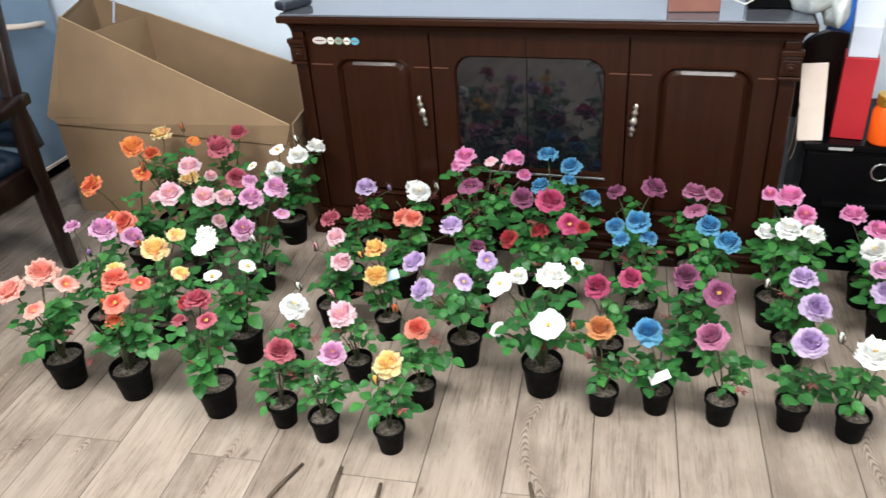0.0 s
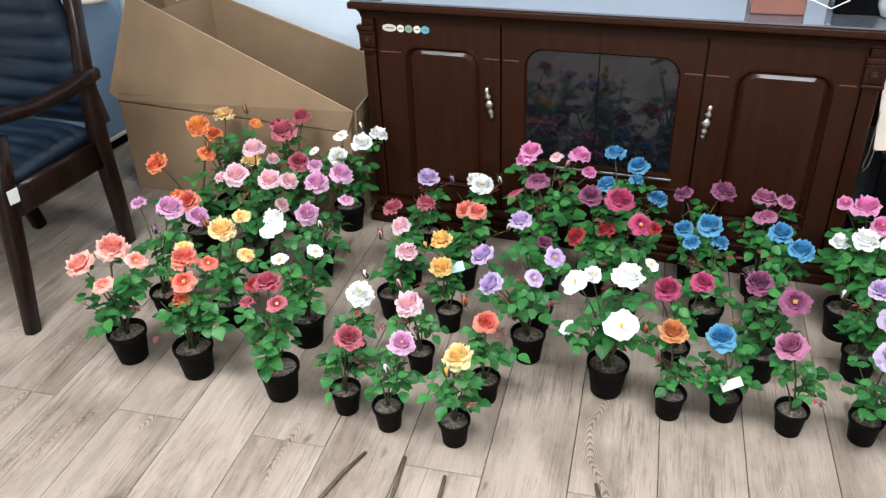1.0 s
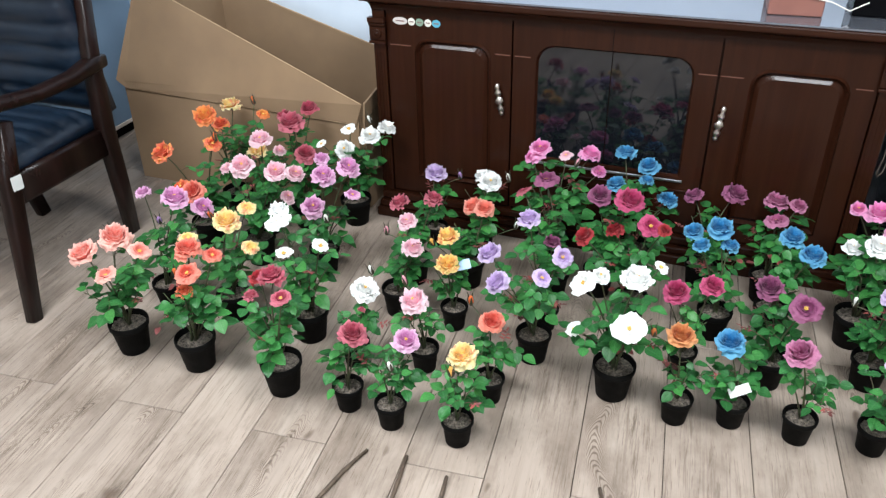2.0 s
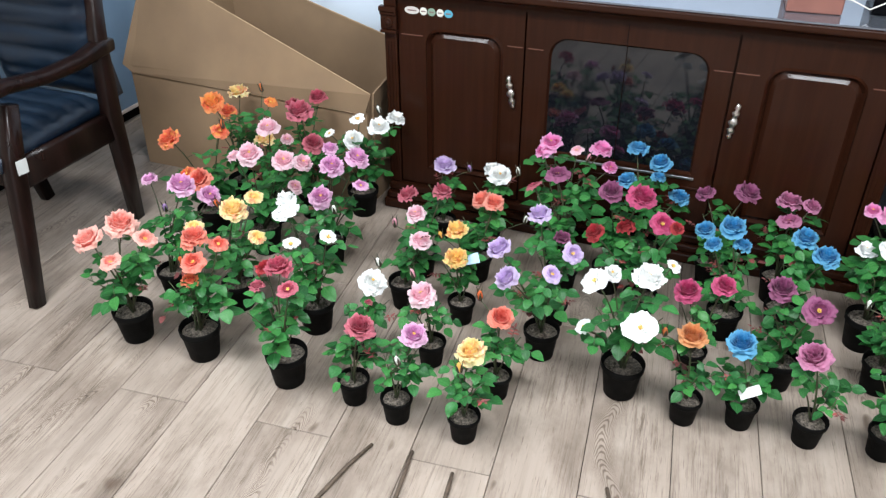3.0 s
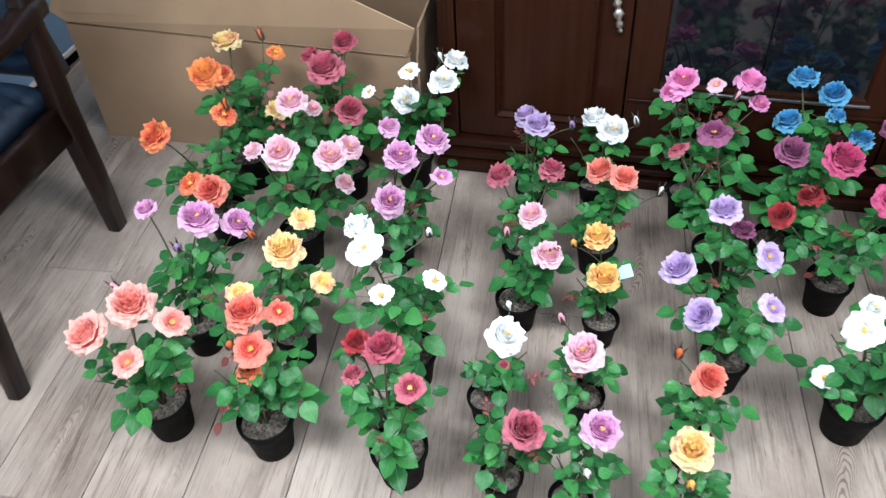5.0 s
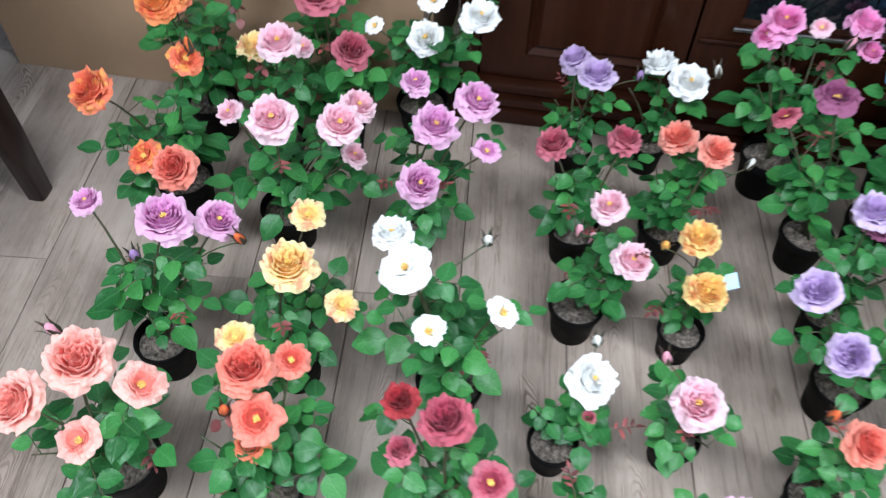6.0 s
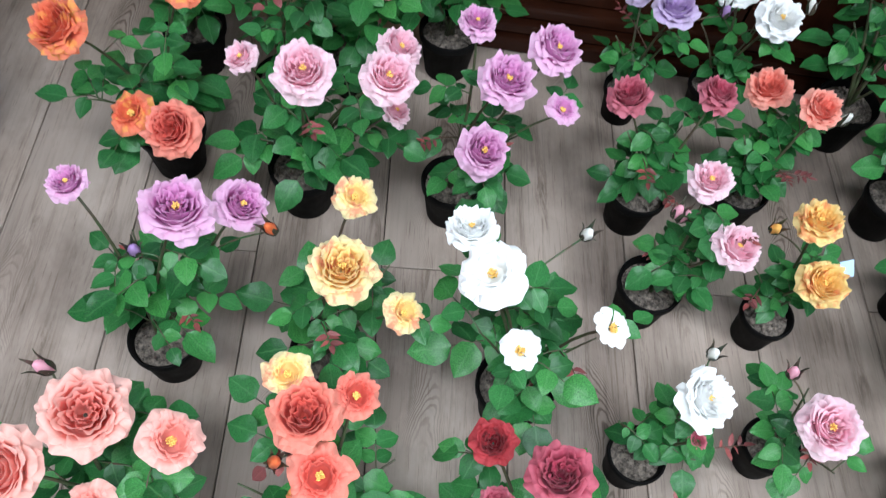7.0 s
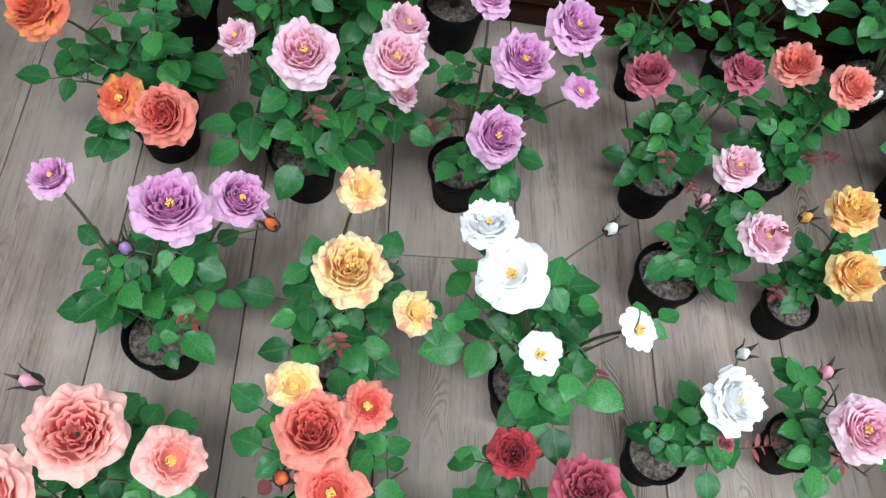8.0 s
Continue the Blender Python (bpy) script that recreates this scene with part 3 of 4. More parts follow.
# ---- right of the cabinet: black metal chest with goods on it ----
chest = thing("metal_chest", pose(1.33, 2.83, 0), "glossy black metal chest with a silver ring pull", "chest")
part("body", box_bm(-0.36, 0.36, 0.0, 0.40, 0.02, 0.415, 0.012), BLACK_METAL, chest)
part("lid", box_bm(-0.37, 0.37, -0.012, 0.41, 0.416, 0.439, 0.006), BLACK_METAL, chest)
part("ledge", box_bm(-0.30, 0.36, -0.05, 0.01, 0.248, 0.268, 0.005), BLACK_METAL, chest)
part("base", box_bm(-0.37, 0.37, -0.01, 0.40, 0.0, 0.05, 0.005), BLACK_METAL, chest)
ringb = bmesh.new()
rp = [(-0.145 + 0.027 * math.cos(a), -0.010, 0.358 + 0.027 * math.sin(a)) for a in [2 * math.pi * k / 24 for k in range(25)]]
tube_bm(rp, 0.0035, 6, ringb)
part("ring_pull", ringb, CHROME, chest, "silver ring", True)
part("label_strip", box_bm(-0.30, -0.235, -0.014, -0.0125, 0.424, 0.433), plain("strip_grey", (0.35, 0.35, 0.35, 1), 0.4), chest)

st = thing("round_stool", pose(1.02, 3.03, 0.440), "dark brown wooden hoop-backed seat behind the boxes", "stool")
hoop = bmesh.new()
prism_bm([(-0.10, 0.0)] + [(0.10 * math.cos(a), 0.18 + 0.10 * math.sin(a)) for a in [math.pi * (1 - k / 14) for k in range(15)]] + [(0.10, 0.0)], 0.03, hoop)
part("back", hoop, CHAIR_WOOD, st)
cb = thing("cream_board", pose(0.975, 2.842, 0.440, -10, -4, 0), "cream cardboard sheet leaning on the chest", "board")
part("sheet", box_bm(-0.036, 0.036, 0.0, 0.004, 0.0, 0.232, 0.001), CREAM, cb)
rb = thing("gift_box", pose(1.080, 2.87, 0.440, 0, 0, -6), "tall red gift box with a white upper half", "box")
part("body", box_bm(-0.045, 0.045, 0.0, 0.09, 0, 0.250, 0.002), RED_CARD, rb)
upper = box_bm(-0.039, 0.039, 0.004, 0.086, 0.2505, 0.395)
for v in upper.verts:
    if v.co.z > 0.3 and v.co.y < 0.04:
        v.co.z -= 0.055
bmesh.ops.bevel(upper, geom=list(upper.edges), offset=0.002, segments=1, affect="EDGES")
part("upper", upper, WHITE_CARD, rb, "white card sleeve with a sloping lid")
jr = thing("jar", pose(1.178, 2.86, 0.440), "orange jar with a gold screw lid", "jar")
part("jar_body", lathe_bm([(0.0, 0.0), (0.040, 0.001), (0.044, 0.008), (0.044, 0.098), (0.036, 0.113), (0.034, 0.120), (0.0, 0.120)], 28), ORANGE, jr, smooth=True)
part("lid", lathe_bm([(0.036, 0.119), (0.039, 0.120), (0.039, 0.146), (0.037, 0.149), (0.0, 0.149)], 28), GOLD, jr, "gold lid")
bl = thing("blue_bag", pose(1.055, 3.12, 0.440), "blue plastic bag behind the white box", "bag")
part("body", crumpled("blue", None, 0.055, 0.05, 0.23, 7.7, BLUE_CLOTH, 0.18), BLUE_CLOTH, bl, smooth=True)

# cable hanging beside the cabinet
cable = part("cable", tube_bm([(0.93, 2.84, 0.56), (0.926, 2.82, 0.50), (0.922, 2.805, 0.44), (0.914, 2.80, 0.40), (0.918, 2.80, 0.385), (0.930, 2.805, 0.40), (0.940, 2.825, 0.45)], 0.0015), plain("cable_grey", lin(84, 72, 64), 0.5), None)
tagged(cable, "thin brown cable hanging down the cabinet side", "cable")

# ---- cardboard carton ----
carton = thing("cardboard_carton", pose(-1.26, 2.778, 0), "large open brown cardboard carton with a slanting rim", "carton")


def card(name, corners, label=""):
    bm = hull_sheet([(-0.75 + (x + 0.75) * 1.035 + 1.26, y - 2.80, z) for x, y, z in corners], 0.006)
    part(name, bm, CARTON, carton, label)


card("front_panel", [(-1.738, 2.762, 0.0), (-0.765, 2.762, 0.0), (-0.765, 2.796, 0.352), (-1.758, 2.796, 0.386)])
card("front_flap", [(-1.788, 2.786, 0.404), (-1.750, 2.786, 0.376), (-0.772, 2.786, 0.348), (-0.745, 2.786, 0.425), (-1.690, 2.900, 0.770)], "slanting flap, folded at a crease")
card("left_panel", [(-1.740, 2.768, 0.0), (-1.750, 3.25, 0.0), (-1.79, 3.25, 0.76), (-1.775, 2.806, 0.39)])
card("left_flap", [(-1.765, 2.795, 0.40), (-1.780, 3.25, 0.40), (-1.790, 3.25, 0.80), (-1.695, 2.905, 0.765)])
card("inner_panel", [(-1.53, 3.19, 0.10), (-1.60, 2.87, 0.10), (-1.62, 2.870, 0.700), (-1.53, 3.19, 0.70)])
card("back_panel", [(-1.76, 3.195, 0.0), (-0.765, 3.195, 0.0), (-0.765, 3.195, 0.472), (-1.535, 3.195, 0.712), (-1.76, 3.195, 0.78)])
card("right_panel", [(-0.755, 2.806, 0.0), (-0.755, 3.19, 0.0), (-0.755, 3.19, 0.44), (-0.755, 2.806, 0.35)])
card("right_flap", [(-0.748, 2.790, 0.350), (-0.748, 3.19, 0.44), (-0.735, 3.19, 0.50), (-0.742, 2.790, 0.43)])
for a, b, r in (((-0.747, 2.783, 0.427), (-1.688, 2.897, 0.772), 0.0022), ((-0.775, 2.783, 0.348), (-1.752, 2.783, 0.377), 0.0022), ((-0.77, 3.194, 0.474), (-1.535, 3.194, 0.714), 0.002)):
    bm = tube_bm([(-0.75 + (q[0] + 0.75) * 1.035 + 1.26, q[1] - 2.80, q[2]) for q in (a, b)], r, 5)
    part("cut_edge", bm, CARTON_EDGE, carton, "pale raw cardboard edge")

part("tape_strip", hull_sheet([(-0.468, 0.386, 0.668), (-0.456, 0.386, 0.668), (-0.420, 0.386, 0.775), (-0.432, 0.386, 0.775)], 0.001), WHITE_CARD, carton, "torn white tape strip")

# ---- white enamel cabinet by the wall ----
wc = thing("white_locker", pose(-2.12, 2.74, 0), "pale blue-white enamel cabinet with a wooden pull", "cabinet")
part("body", box_bm(-0.60, 0.0, -0.55, 0.52, 0.055, 1.9, 0.006), WHITE_METAL, wc)
# set-back black block: the shadow gap under the locker, put in as colour
part("plinth", box_bm(-0.58, -0.03, -0.53, 0.50, 0.0, 0.054), BLACK_METAL, wc)
part("base_strip", box_bm(-0.004, 0.006, -0.55, 0.52, 0.056, 0.072, 0.002), CREAM, wc)
part("handle", tube_bm([(0.0, 0.16, 0.70), (0.045, 0.17, 0.71), (0.05, 0.30, 0.68), (0.05, 0.40, 0.665), (0.0, 0.41, 0.66)], 0.013, 8), CREAM, wc, "pale wooden pull bar", True)

# ---- armchair ----
chair = thing("armchair", pose(-1.467, 1.788, 0), "dark wood armchair with ribbed navy leather upholstery", "armchair")


def bar(name, pts, half, parent=chair, mat=None, label=""):
    """A squared rail with rounded arrises along points; half is (across, up) or one pair per point."""
    bm = bmesh.new()
    rings = []
    pts = [Vector(p) for p in pts]
    for i, p in enumerate(pts):
        d = (pts[min(i + 1, len(pts) - 1)] - pts[max(i - 1, 0)]).normalized()
        ref = Vector((1, 0, 0)) if abs(d.x) < 0.8 else Vector((0, 0, 1))
        s = (ref - d * ref.dot(d)).normalized()
        u = d.cross(s)
        a, b = half[i] if isinstance(half[0], tuple) else half
        ring = []
        for k in range(12):
            an = 2 * math.pi * k / 12
            c, si = math.cos(an), math.sin(an)
            ring.append(bm.verts.new(p + s * a * math.copysign(abs(c) ** 0.45, c) + u * b * math.copysign(abs(si) ** 0.45, si)))
        rings.append(ring)
    for ra, rb2 in zip(rings, rings[1:]):
        for k in range(12):
            bm.faces.new((ra[k], ra[(k + 1) % 12], rb2[(k + 1) % 12], rb2[k]))
    bm.faces.new(rings[0][::-1])
    bm.faces.new(rings[-1])
    bmesh.ops.recalc_face_normals(bm, faces=bm.faces)
    return part(name, bm, mat or CHAIR_WOOD, parent, label, True)


for sx0 in (0.0, -0.52):
    s = 1 if sx0 == 0 else -1
    bar("front_leg", [(sx0 + s * 0.026, 0.0, 0.0), (sx0 + s * 0.005, 0.055, 0.22), (sx0 - s * 0.014, 0.105, 0.44), (sx0 - s * 0.012, 0.145, 0.60)], [(0.019, 0.022), (0.023, 0.026), (0.026, 0.030), (0.022, 0.024)])
    bar("back_post", [(sx0 - s * 0.050, 0.556, 0.0), (sx0 - s * 0.024, 0.530, 0.20), (sx0 - s * 0.004, 0.505, 0.43), (sx0 - s * 0.008, 0.525, 0.65), (sx0 - s * 0.014, 0.580, 0.98)], [(0.020, 0.024), (0.024, 0.028), (0.026, 0.030), (0.024, 0.026), (0.022, 0.022)])
    bar("armrest", [(sx0 - s * 0.012, 0.02, 0.640), (sx0 - s * 0.012, 0.14, 0.652), (sx0 - s * 0.006, 0.28, 0.634), (sx0, 0.42, 0.636), (sx0 - s * 0.002, 0.52, 0.652), (sx0 - s * 0.004, 0.570, 0.648)], [(0.024, 0.016), (0.028, 0.019), (0.026, 0.019), (0.024, 0.021), (0.026, 0.026), (0.020, 0.020)])
    bar("side_rail", [(sx0 - s * 0.012, 0.11, 0.392), (sx0 - s * 0.008, 0.50, 0.392)], (0.015, 0.050))
bar("front_rail", [(-0.51, 0.105, 0.395), (-0.01, 0.105, 0.395)], (0.045, 0.015))
bar("back_rail", [(-0.51, 0.50, 0.395), (-0.01, 0.50, 0.395)], (0.045, 0.015))


def ribbed(name, width, length, thick, ribs, m, label):
    """A cushion with soft channels across it."""
    bm = bmesh.new()
    nu, nv = 14, ribs * 6
    grid = []
    for j in range(nv + 1):
        v = j / nv
        row = []
        for i in range(nu + 1):
            u = i / nu
            e = min(1, 7 * min(u, 1 - u)) ** 0.5 * min(1, 9 * min(v, 1 - v)) ** 0.5
            z = thick * (0.55 + 0.45 * e) * (0.86 + 0.14 * abs(math.sin(math.pi * v * ribs)) ** 0.6)
            row.append(bm.verts.new(((u - 0.5) * width, (v - 0.5) * length, z)))
        grid.append(row)
    for j in range(nv):
        for i in range(nu):
            bm.faces.new((grid[j][i], grid[j][i + 1], grid[j + 1][i + 1], grid[j + 1][i]))
    loop = [grid[0][i] for i in range(nu + 1)] + [grid[j][nu] for j in range(1, nv + 1)] + [grid[nv][i] for i in range(nu - 1, -1, -1)] + [grid[j][0] for j in range(nv - 1, 0, -1)]
    low = [bm.verts.new((v.co.x, v.co.y, 0)) for v in loop]
    for k in range(len(loop)):
        k2 = (k + 1) % len(loop)
        bm.faces.new((loop[k2], loop[k], low[k], low[k2]))
    bm.faces.new(low[::-1])
    bm.transform(m)
    part(name, bm, LEATHER, chair, label, True)


ribbed("seat", 0.475, 0.44, 0.075, 7, pose(-0.26, 0.285, 0.425, 3, 0, 0), "navy leather seat with stitched channels")
ribbed("backrest", 0.475, 0.56, 0.07, 7, pose(-0.26, 0.555, 0.745, 99, 0, 0), "navy leather back with horizontal channels")
part("price_tag", box_bm(-0.001, 0.001, -0.019, 0.019, -0.022, 0.022), TAG_WHITE, chair, "small white paper tag").matrix_basis = pose(0.0135, 0.108, 0.424, -4, 0, 0)

# ---- sticks on the floor ----
for pts in ([(-0.226, 1.634, 0.006), (-0.252, 1.55, 0.006), (-0.300, 1.30, 0.006), (-0.37, 1.02, 0.006)], [(-0.125, 1.648, 0.006), (-0.114, 1.57, 0.006), (-0.095, 1.42, 0.006), (-0.08, 1.22, 0.006)], [(-0.010, 1.620, 0.005), (0.000, 1.55, 0.005), (0.025, 1.36, 0.005)], [(0.340, 1.706, 0.005), (0.356, 1.66, 0.005), (0.385, 1.44, 0.005)]):
    tw = part("stick", tube_bm(pts, [0.0055 if k else 0.0045 for k in range(len(pts))], 7), STICK, None, smooth=True)
    tagged(tw, "thin dark wooden stick lying on the floor", "stick", "sticks on the floor")

# ---- roses ----
rng = random.Random(11)


def leaf_mesh(seed, nv=7):
    """A pointed oval leaflet 1 long, folded along its rib, with a toothed edge."""
    r = random.Random(seed)
    verts, faces, rib = [], [], []
    curl, fold = r.uniform(0.10, 0.30), r.uniform(0.10, 0.24)
    twist = r.uniform(-0.2, 0.2)
    for j in range(nv + 1):
        v = j / nv
        w = 0.385 * math.sin(math.pi * min(1, v ** 0.80)) ** 0.75 * (1 - 0.18 * v)
        if j % 2:
            w *= 1.05
        for i in range(5):
            u = (i - 2) / 2
            x = u * w
            z = fold * abs(u) * w - curl * (v - 0.1) ** 2 * 0.9 + 0.03 * math.sin(9 * v + 3 * u + seed) * abs(u) + twist * u * w * v
            verts.append((x, v, z))
            rib.append(1.0 if i == 2 else (0.55 if j % 2 else 0.0) * (1 - abs(u)) * 1.6 if i in (1, 3) else 0.0)
    for j in range(nv):
        for i in range(4):
            a = j * 5 + i
            faces.append((a, a + 1, a + 6, a + 5))
    me = bpy.data.meshes.new("leaf")
    me.from_pydata(verts, [], faces)
    at = me.attributes.new("rib", "FLOAT", "POINT")
    at.data.foreach_set("value", rib)
    me.polygons.foreach_set("use_smooth", [True] * len(faces))
    return me


LEAVES = [leaf_mesh(k) for k in range(8)]
for me in LEAVES:
    me.materials.append(LEAF)
RED_LEAVES = [leaf_mesh(k + 20, 5) for k in range(3)]
for me in RED_LEAVES:
    me.materials.append(LEAF_RED)


GOLDEN = 2.39996


def petal(f, radius, phi0, style, r, nu, nv):
    """One petal; f runs from 0, the outermost, to 1 at the heart. A sheet that bellies out, wraps round the axis and rolls
    its lip: corners, faces and how far along each corner lies."""
    grow = r.uniform(0.93, 1.04)
    R = radius
    if style == "single":
        end_r, end_z = R * (1.0 - 0.30 * f) * grow, R * (0.20 + 0.16 * f)
        half, lip, flat = 0.74 - 0.10 * f, 0.05, 1.0
    elif style == "open":
        end_r, end_z = R * (1.0 - 0.66 * f) * grow, R * (0.16 + 0.50 * f)
        half, lip, flat = 1.0, 0.12, 1.0 - 0.8 * f
    else:
        end_r = R * (0.10 + 0.89 * (1 - f ** 1.15)) * grow
        end_z = R * (0.14 + 0.72 * math.sin(math.pi / 2 * min(1.0, f / 0.66)) - 0.62 * max(0.0, f - 0.66))
        half, lip, flat = 0.92 + 0.25 * f, 0.15 * (1 - f) + 0.09 * f, max(0.12, 1.0 - 1.5 * f)
    end_z += R * r.uniform(-0.13, 0.13) * (1 - 0.4 * f)
    half *= r.uniform(0.90, 1.14)
    top = (0.34, 0.20) if style else (0.10, 0.06)
    arch = [(0.05 * R, 0.0), (0.45 * end_r, top[0] * R), (0.82 * end_r, end_z + top[1] * R), (end_r, end_z)]
    wall = [(0.05 * R, 0.02 * R), (0.95 * end_r + 0.12 * R, 0.03 * R), (1.12 * end_r + 0.06 * R, 0.62 * end_z), (end_r, end_z)]
    ctrl = [(a[0] * flat + b[0] * (1 - flat), a[1] * flat + b[1] * (1 - flat)) for a, b in zip(arch, wall)]
    ph, fr = r.uniform(0, 6.28), r.uniform(1.4, 2.3)
    ruf = R * r.uniform(0.06, 0.11) * (1.0 - 0.40 * f)
    if style == "single":
        ruf *= 0.5
    notch = r.uniform(0.0, 0.07) if style != "single" else r.uniform(0.06, 0.14)
    verts, along = [], []
    for j in range(nv + 1):
        v = j / nv
        for i in range(nu + 1):
            u = 2 * i / nu - 1
            reach = 1 - (0.24 if style == "single" else 0.10) * abs(u) ** 4 - notch * math.exp(-(u / 0.22) ** 2) + 0.018 * math.sin(5 * u + ph) + 0.016 * math.sin(11 * u + 2 * ph)
            t = v * reach
            b = ((1 - t) ** 3, 3 * t * (1 - t) ** 2, 3 * t * t * (1 - t), t ** 3)
            rho = sum(w * c[0] for w, c in zip(b, ctrl))
            z = sum(w * c[1] for w, c in zip(b, ctrl))
            curl = max(0.0, t - 0.74) / 0.26
            rho += R * lip * curl * curl
            z -= R * lip * 0.75 * curl * curl
            wave = v * v * (0.8 * math.sin(fr * u * 2.2 + ph) + 0.55 * v * math.sin(6.5 * u + 2 * ph) + 0.42 * v * v * math.sin(11.5 * u + 3 * ph))
            crimp = R * (0.020 if style == "single" else 0.066) * v ** 4 * (math.sin(9 * u + ph * 3) + 0.7 * math.sin(16 * u + ph * 5)) * (1 - 0.3 * f)
            z += crimp + ruf * wave * (0.4 + 0.6 * flat) - 0.10 * R * v * abs(u) ** 2.5 * (1 - flat)
            rho = max(0.02 * R, rho + 0.4 * crimp + ruf * wave * (1 - 0.5 * flat))
            phi = phi0 + half * u * (0.45 + 0.55 * min(1.0, v * 1.7))
            verts.append((rho * math.cos(phi), rho * math.sin(phi), z))
            along.append(v * (1.0 - 0.32 * f) + 0.12 * (1 - f))
    w = nu + 1
    faces = [(j * w + i, j * w + i + 1, j * w + w + i + 1, j * w + w + i) for j in range(nv) for i in range(nu)]
    return verts, faces, along


def sheet_mesh(name, pieces):
    verts, faces, along = [], [], []
    for v, f, a in pieces:
        n = len(verts)
        verts += v
        faces += [tuple(i + n for i in q) for q in f]
        along += a
    me = bpy.data.meshes.new(name)
    me.from_pydata(verts, [], faces)
    at = me.attributes.new("along", "FLOAT", "POINT")
    at.data.foreach_set("value", along)
    me.polygons.foreach_set("use_smooth", [True] * len(faces))
    return me


def make_bloom(plant, radius, style, colour, r, loose):
    """A spiral of petals. The heart is one mesh; where a bloom stands close to the walk its other petals are parts of it."""
    count = {"single": 8, "open": 23}.get(style, 31)
    nu, nv = (22, 8) if loose else (14, 6)
    start = r.uniform(0, 6.28)
    step = GOLDEN if style != "single" else 2 * math.pi / 5 * (1 + 0.02 * r.random())
    pieces = [petal(k / (count - 1), radius, start + k * step + r.uniform(-0.15, 0.15) + (0.6 if style == "single" and k > 4 else 0), style, r, nu, nv) for k in range(count)]
    mat = PETAL[colour]
    split = count - (15 if count > 20 else 7) if loose else 0
    bloom = mesh_object("bloom", sheet_mesh("bloom", pieces[split:]), mat, plant)
    tagged(bloom, kind="stuff")
    for piece in pieces[:split]:
        mesh_object("petal", sheet_mesh("petal", [piece]), mat, bloom)
    return bloom


def stamens_mesh(radius, n, r):
    bm = bmesh.new()
    for _ in range(n):
        a, t = r.uniform(0, 6.28), radius * math.sqrt(r.random())
        h = radius * r.uniform(0.7, 1.25)
        q = Vector((math.cos(a) * t, math.sin(a) * t, h))
        tube_bm([(q.x * 0.35, q.y * 0.35, 0), q], [0.0004, 0.0005], 3, bm)
        bmesh.ops.create_icosphere(bm, subdivisions=1, radius=0.0010, matrix=Matrix.Translation(q))
    return bm


def sepals_mesh(radius):
    bm = bmesh.new()
    for k in range(5):
        a = 2 * math.pi * k / 5
        pts = [(0.12, 0.10, 0.0), (0.30, 0.14, 0.03), (0.62, 0.09, 0.0), (0.95, 0.0, -0.10)]
        left, right = [], []
        for rr, w, z in pts:
            c = Vector((math.cos(a), math.sin(a), 0)) * rr * radius
            s = Vector((-math.sin(a), math.cos(a), 0)) * w * radius
            left.append(bm.verts.new(c + s + Vector((0, 0, z * radius))))
            right.append(bm.verts.new(c - s + Vector((0, 0, z * radius))))
        for i in range(3):
            bm.faces.new((left[i], right[i], right[i + 1], left[i + 1]))
    lathe_bm([(0.0, -0.35 * radius), (0.13 * radius, -0.30 * radius), (0.19 * radius, -0.12 * radius), (0.15 * radius, 0.02 * radius), (0.0, 0.04 * radius)], 8, bm)
    return bm


def frame_of(axis, spin=0.0):
    return Vector(axis).to_track_quat("Z", "Y").to_matrix().to_4x4() @ Matrix.Rotation(spin, 4, "Z")


SIZES = {"large": (0.056, 0.104), "medium": (0.050, 0.094), "small": (0.041, 0.078)}


def pot_meshes(size):
    R, H = SIZES[size]
    b = R * 0.74
    prof = [(0.0, 0.0), (b - 0.003, 0.0), (b, 0.003), (R - 0.004, H * 0.80), (R - 0.001, H * 0.81), (R, H * 0.83), (R + 0.001, H - 0.003), (R, H), (R - 0.002, H), (R - 0.004, H - 0.003), (R - 0.006, H * 0.80), (R - 0.008, H * 0.72), (0.0, H * 0.70)]
    pot = bpy.data.meshes.new("pot")
    bm = lathe_bm(prof, 36)
    bm.to_mesh(pot)
    bm.free()
    pot.polygons.foreach_set("use_smooth", [True] * len(pot.polygons))
    pot.materials.append(POT)
    soil = bpy.data.meshes.new("soil")
    bm = lathe_bm([(0.0, 0.004)] + [((R - 0.0065) * k / 8, 0.004 * (1 - (k / 8) ** 2)) for k in range(1, 9)], 36)
    for v in bm.verts:
        if v.co.length < R - 0.009:
            v.co.z += 0.0035 * noise.noise(v.co * 140) + 0.002 * noise.noise(v.co * 420)
    rr = random.Random(5)
    for _ in range(70):
        a, t = rr.uniform(0, 6.28), (R - 0.010) * math.sqrt(rr.random())
        m = Matrix.Translation((t * math.cos(a), t * math.sin(a), 0.004 * (1 - (t / R) ** 2) + 0.001)) @ pose(0, 0, 0, rr.uniform(0, 90), rr.uniform(0, 90), 0)
        bmesh.ops.create_cube(bm, size=rr.uniform(0.002, 0.0045), matrix=m)
    bm.to_mesh(soil)
    bm.free()
    soil.materials.append(SOIL)
    return pot, soil


POTS = {k: pot_meshes(k) for k in SIZES}


def curve(a, b, bend, n=7):
    """Points from a up to b, leaving a upright."""
    a, b = Vector(a), Vector(b)
    mid = Vector((a.x + (b.x - a.x) * 0.35 + bend.x, a.y + (b.y - a.y) * 0.35 + bend.y, a.z + (b.z - a.z) * 0.62))
    return [(1 - t) ** 2 * a + 2 * t * (1 - t) * mid + t * t * b for t in [k / (n - 1) for k in range(n)]]


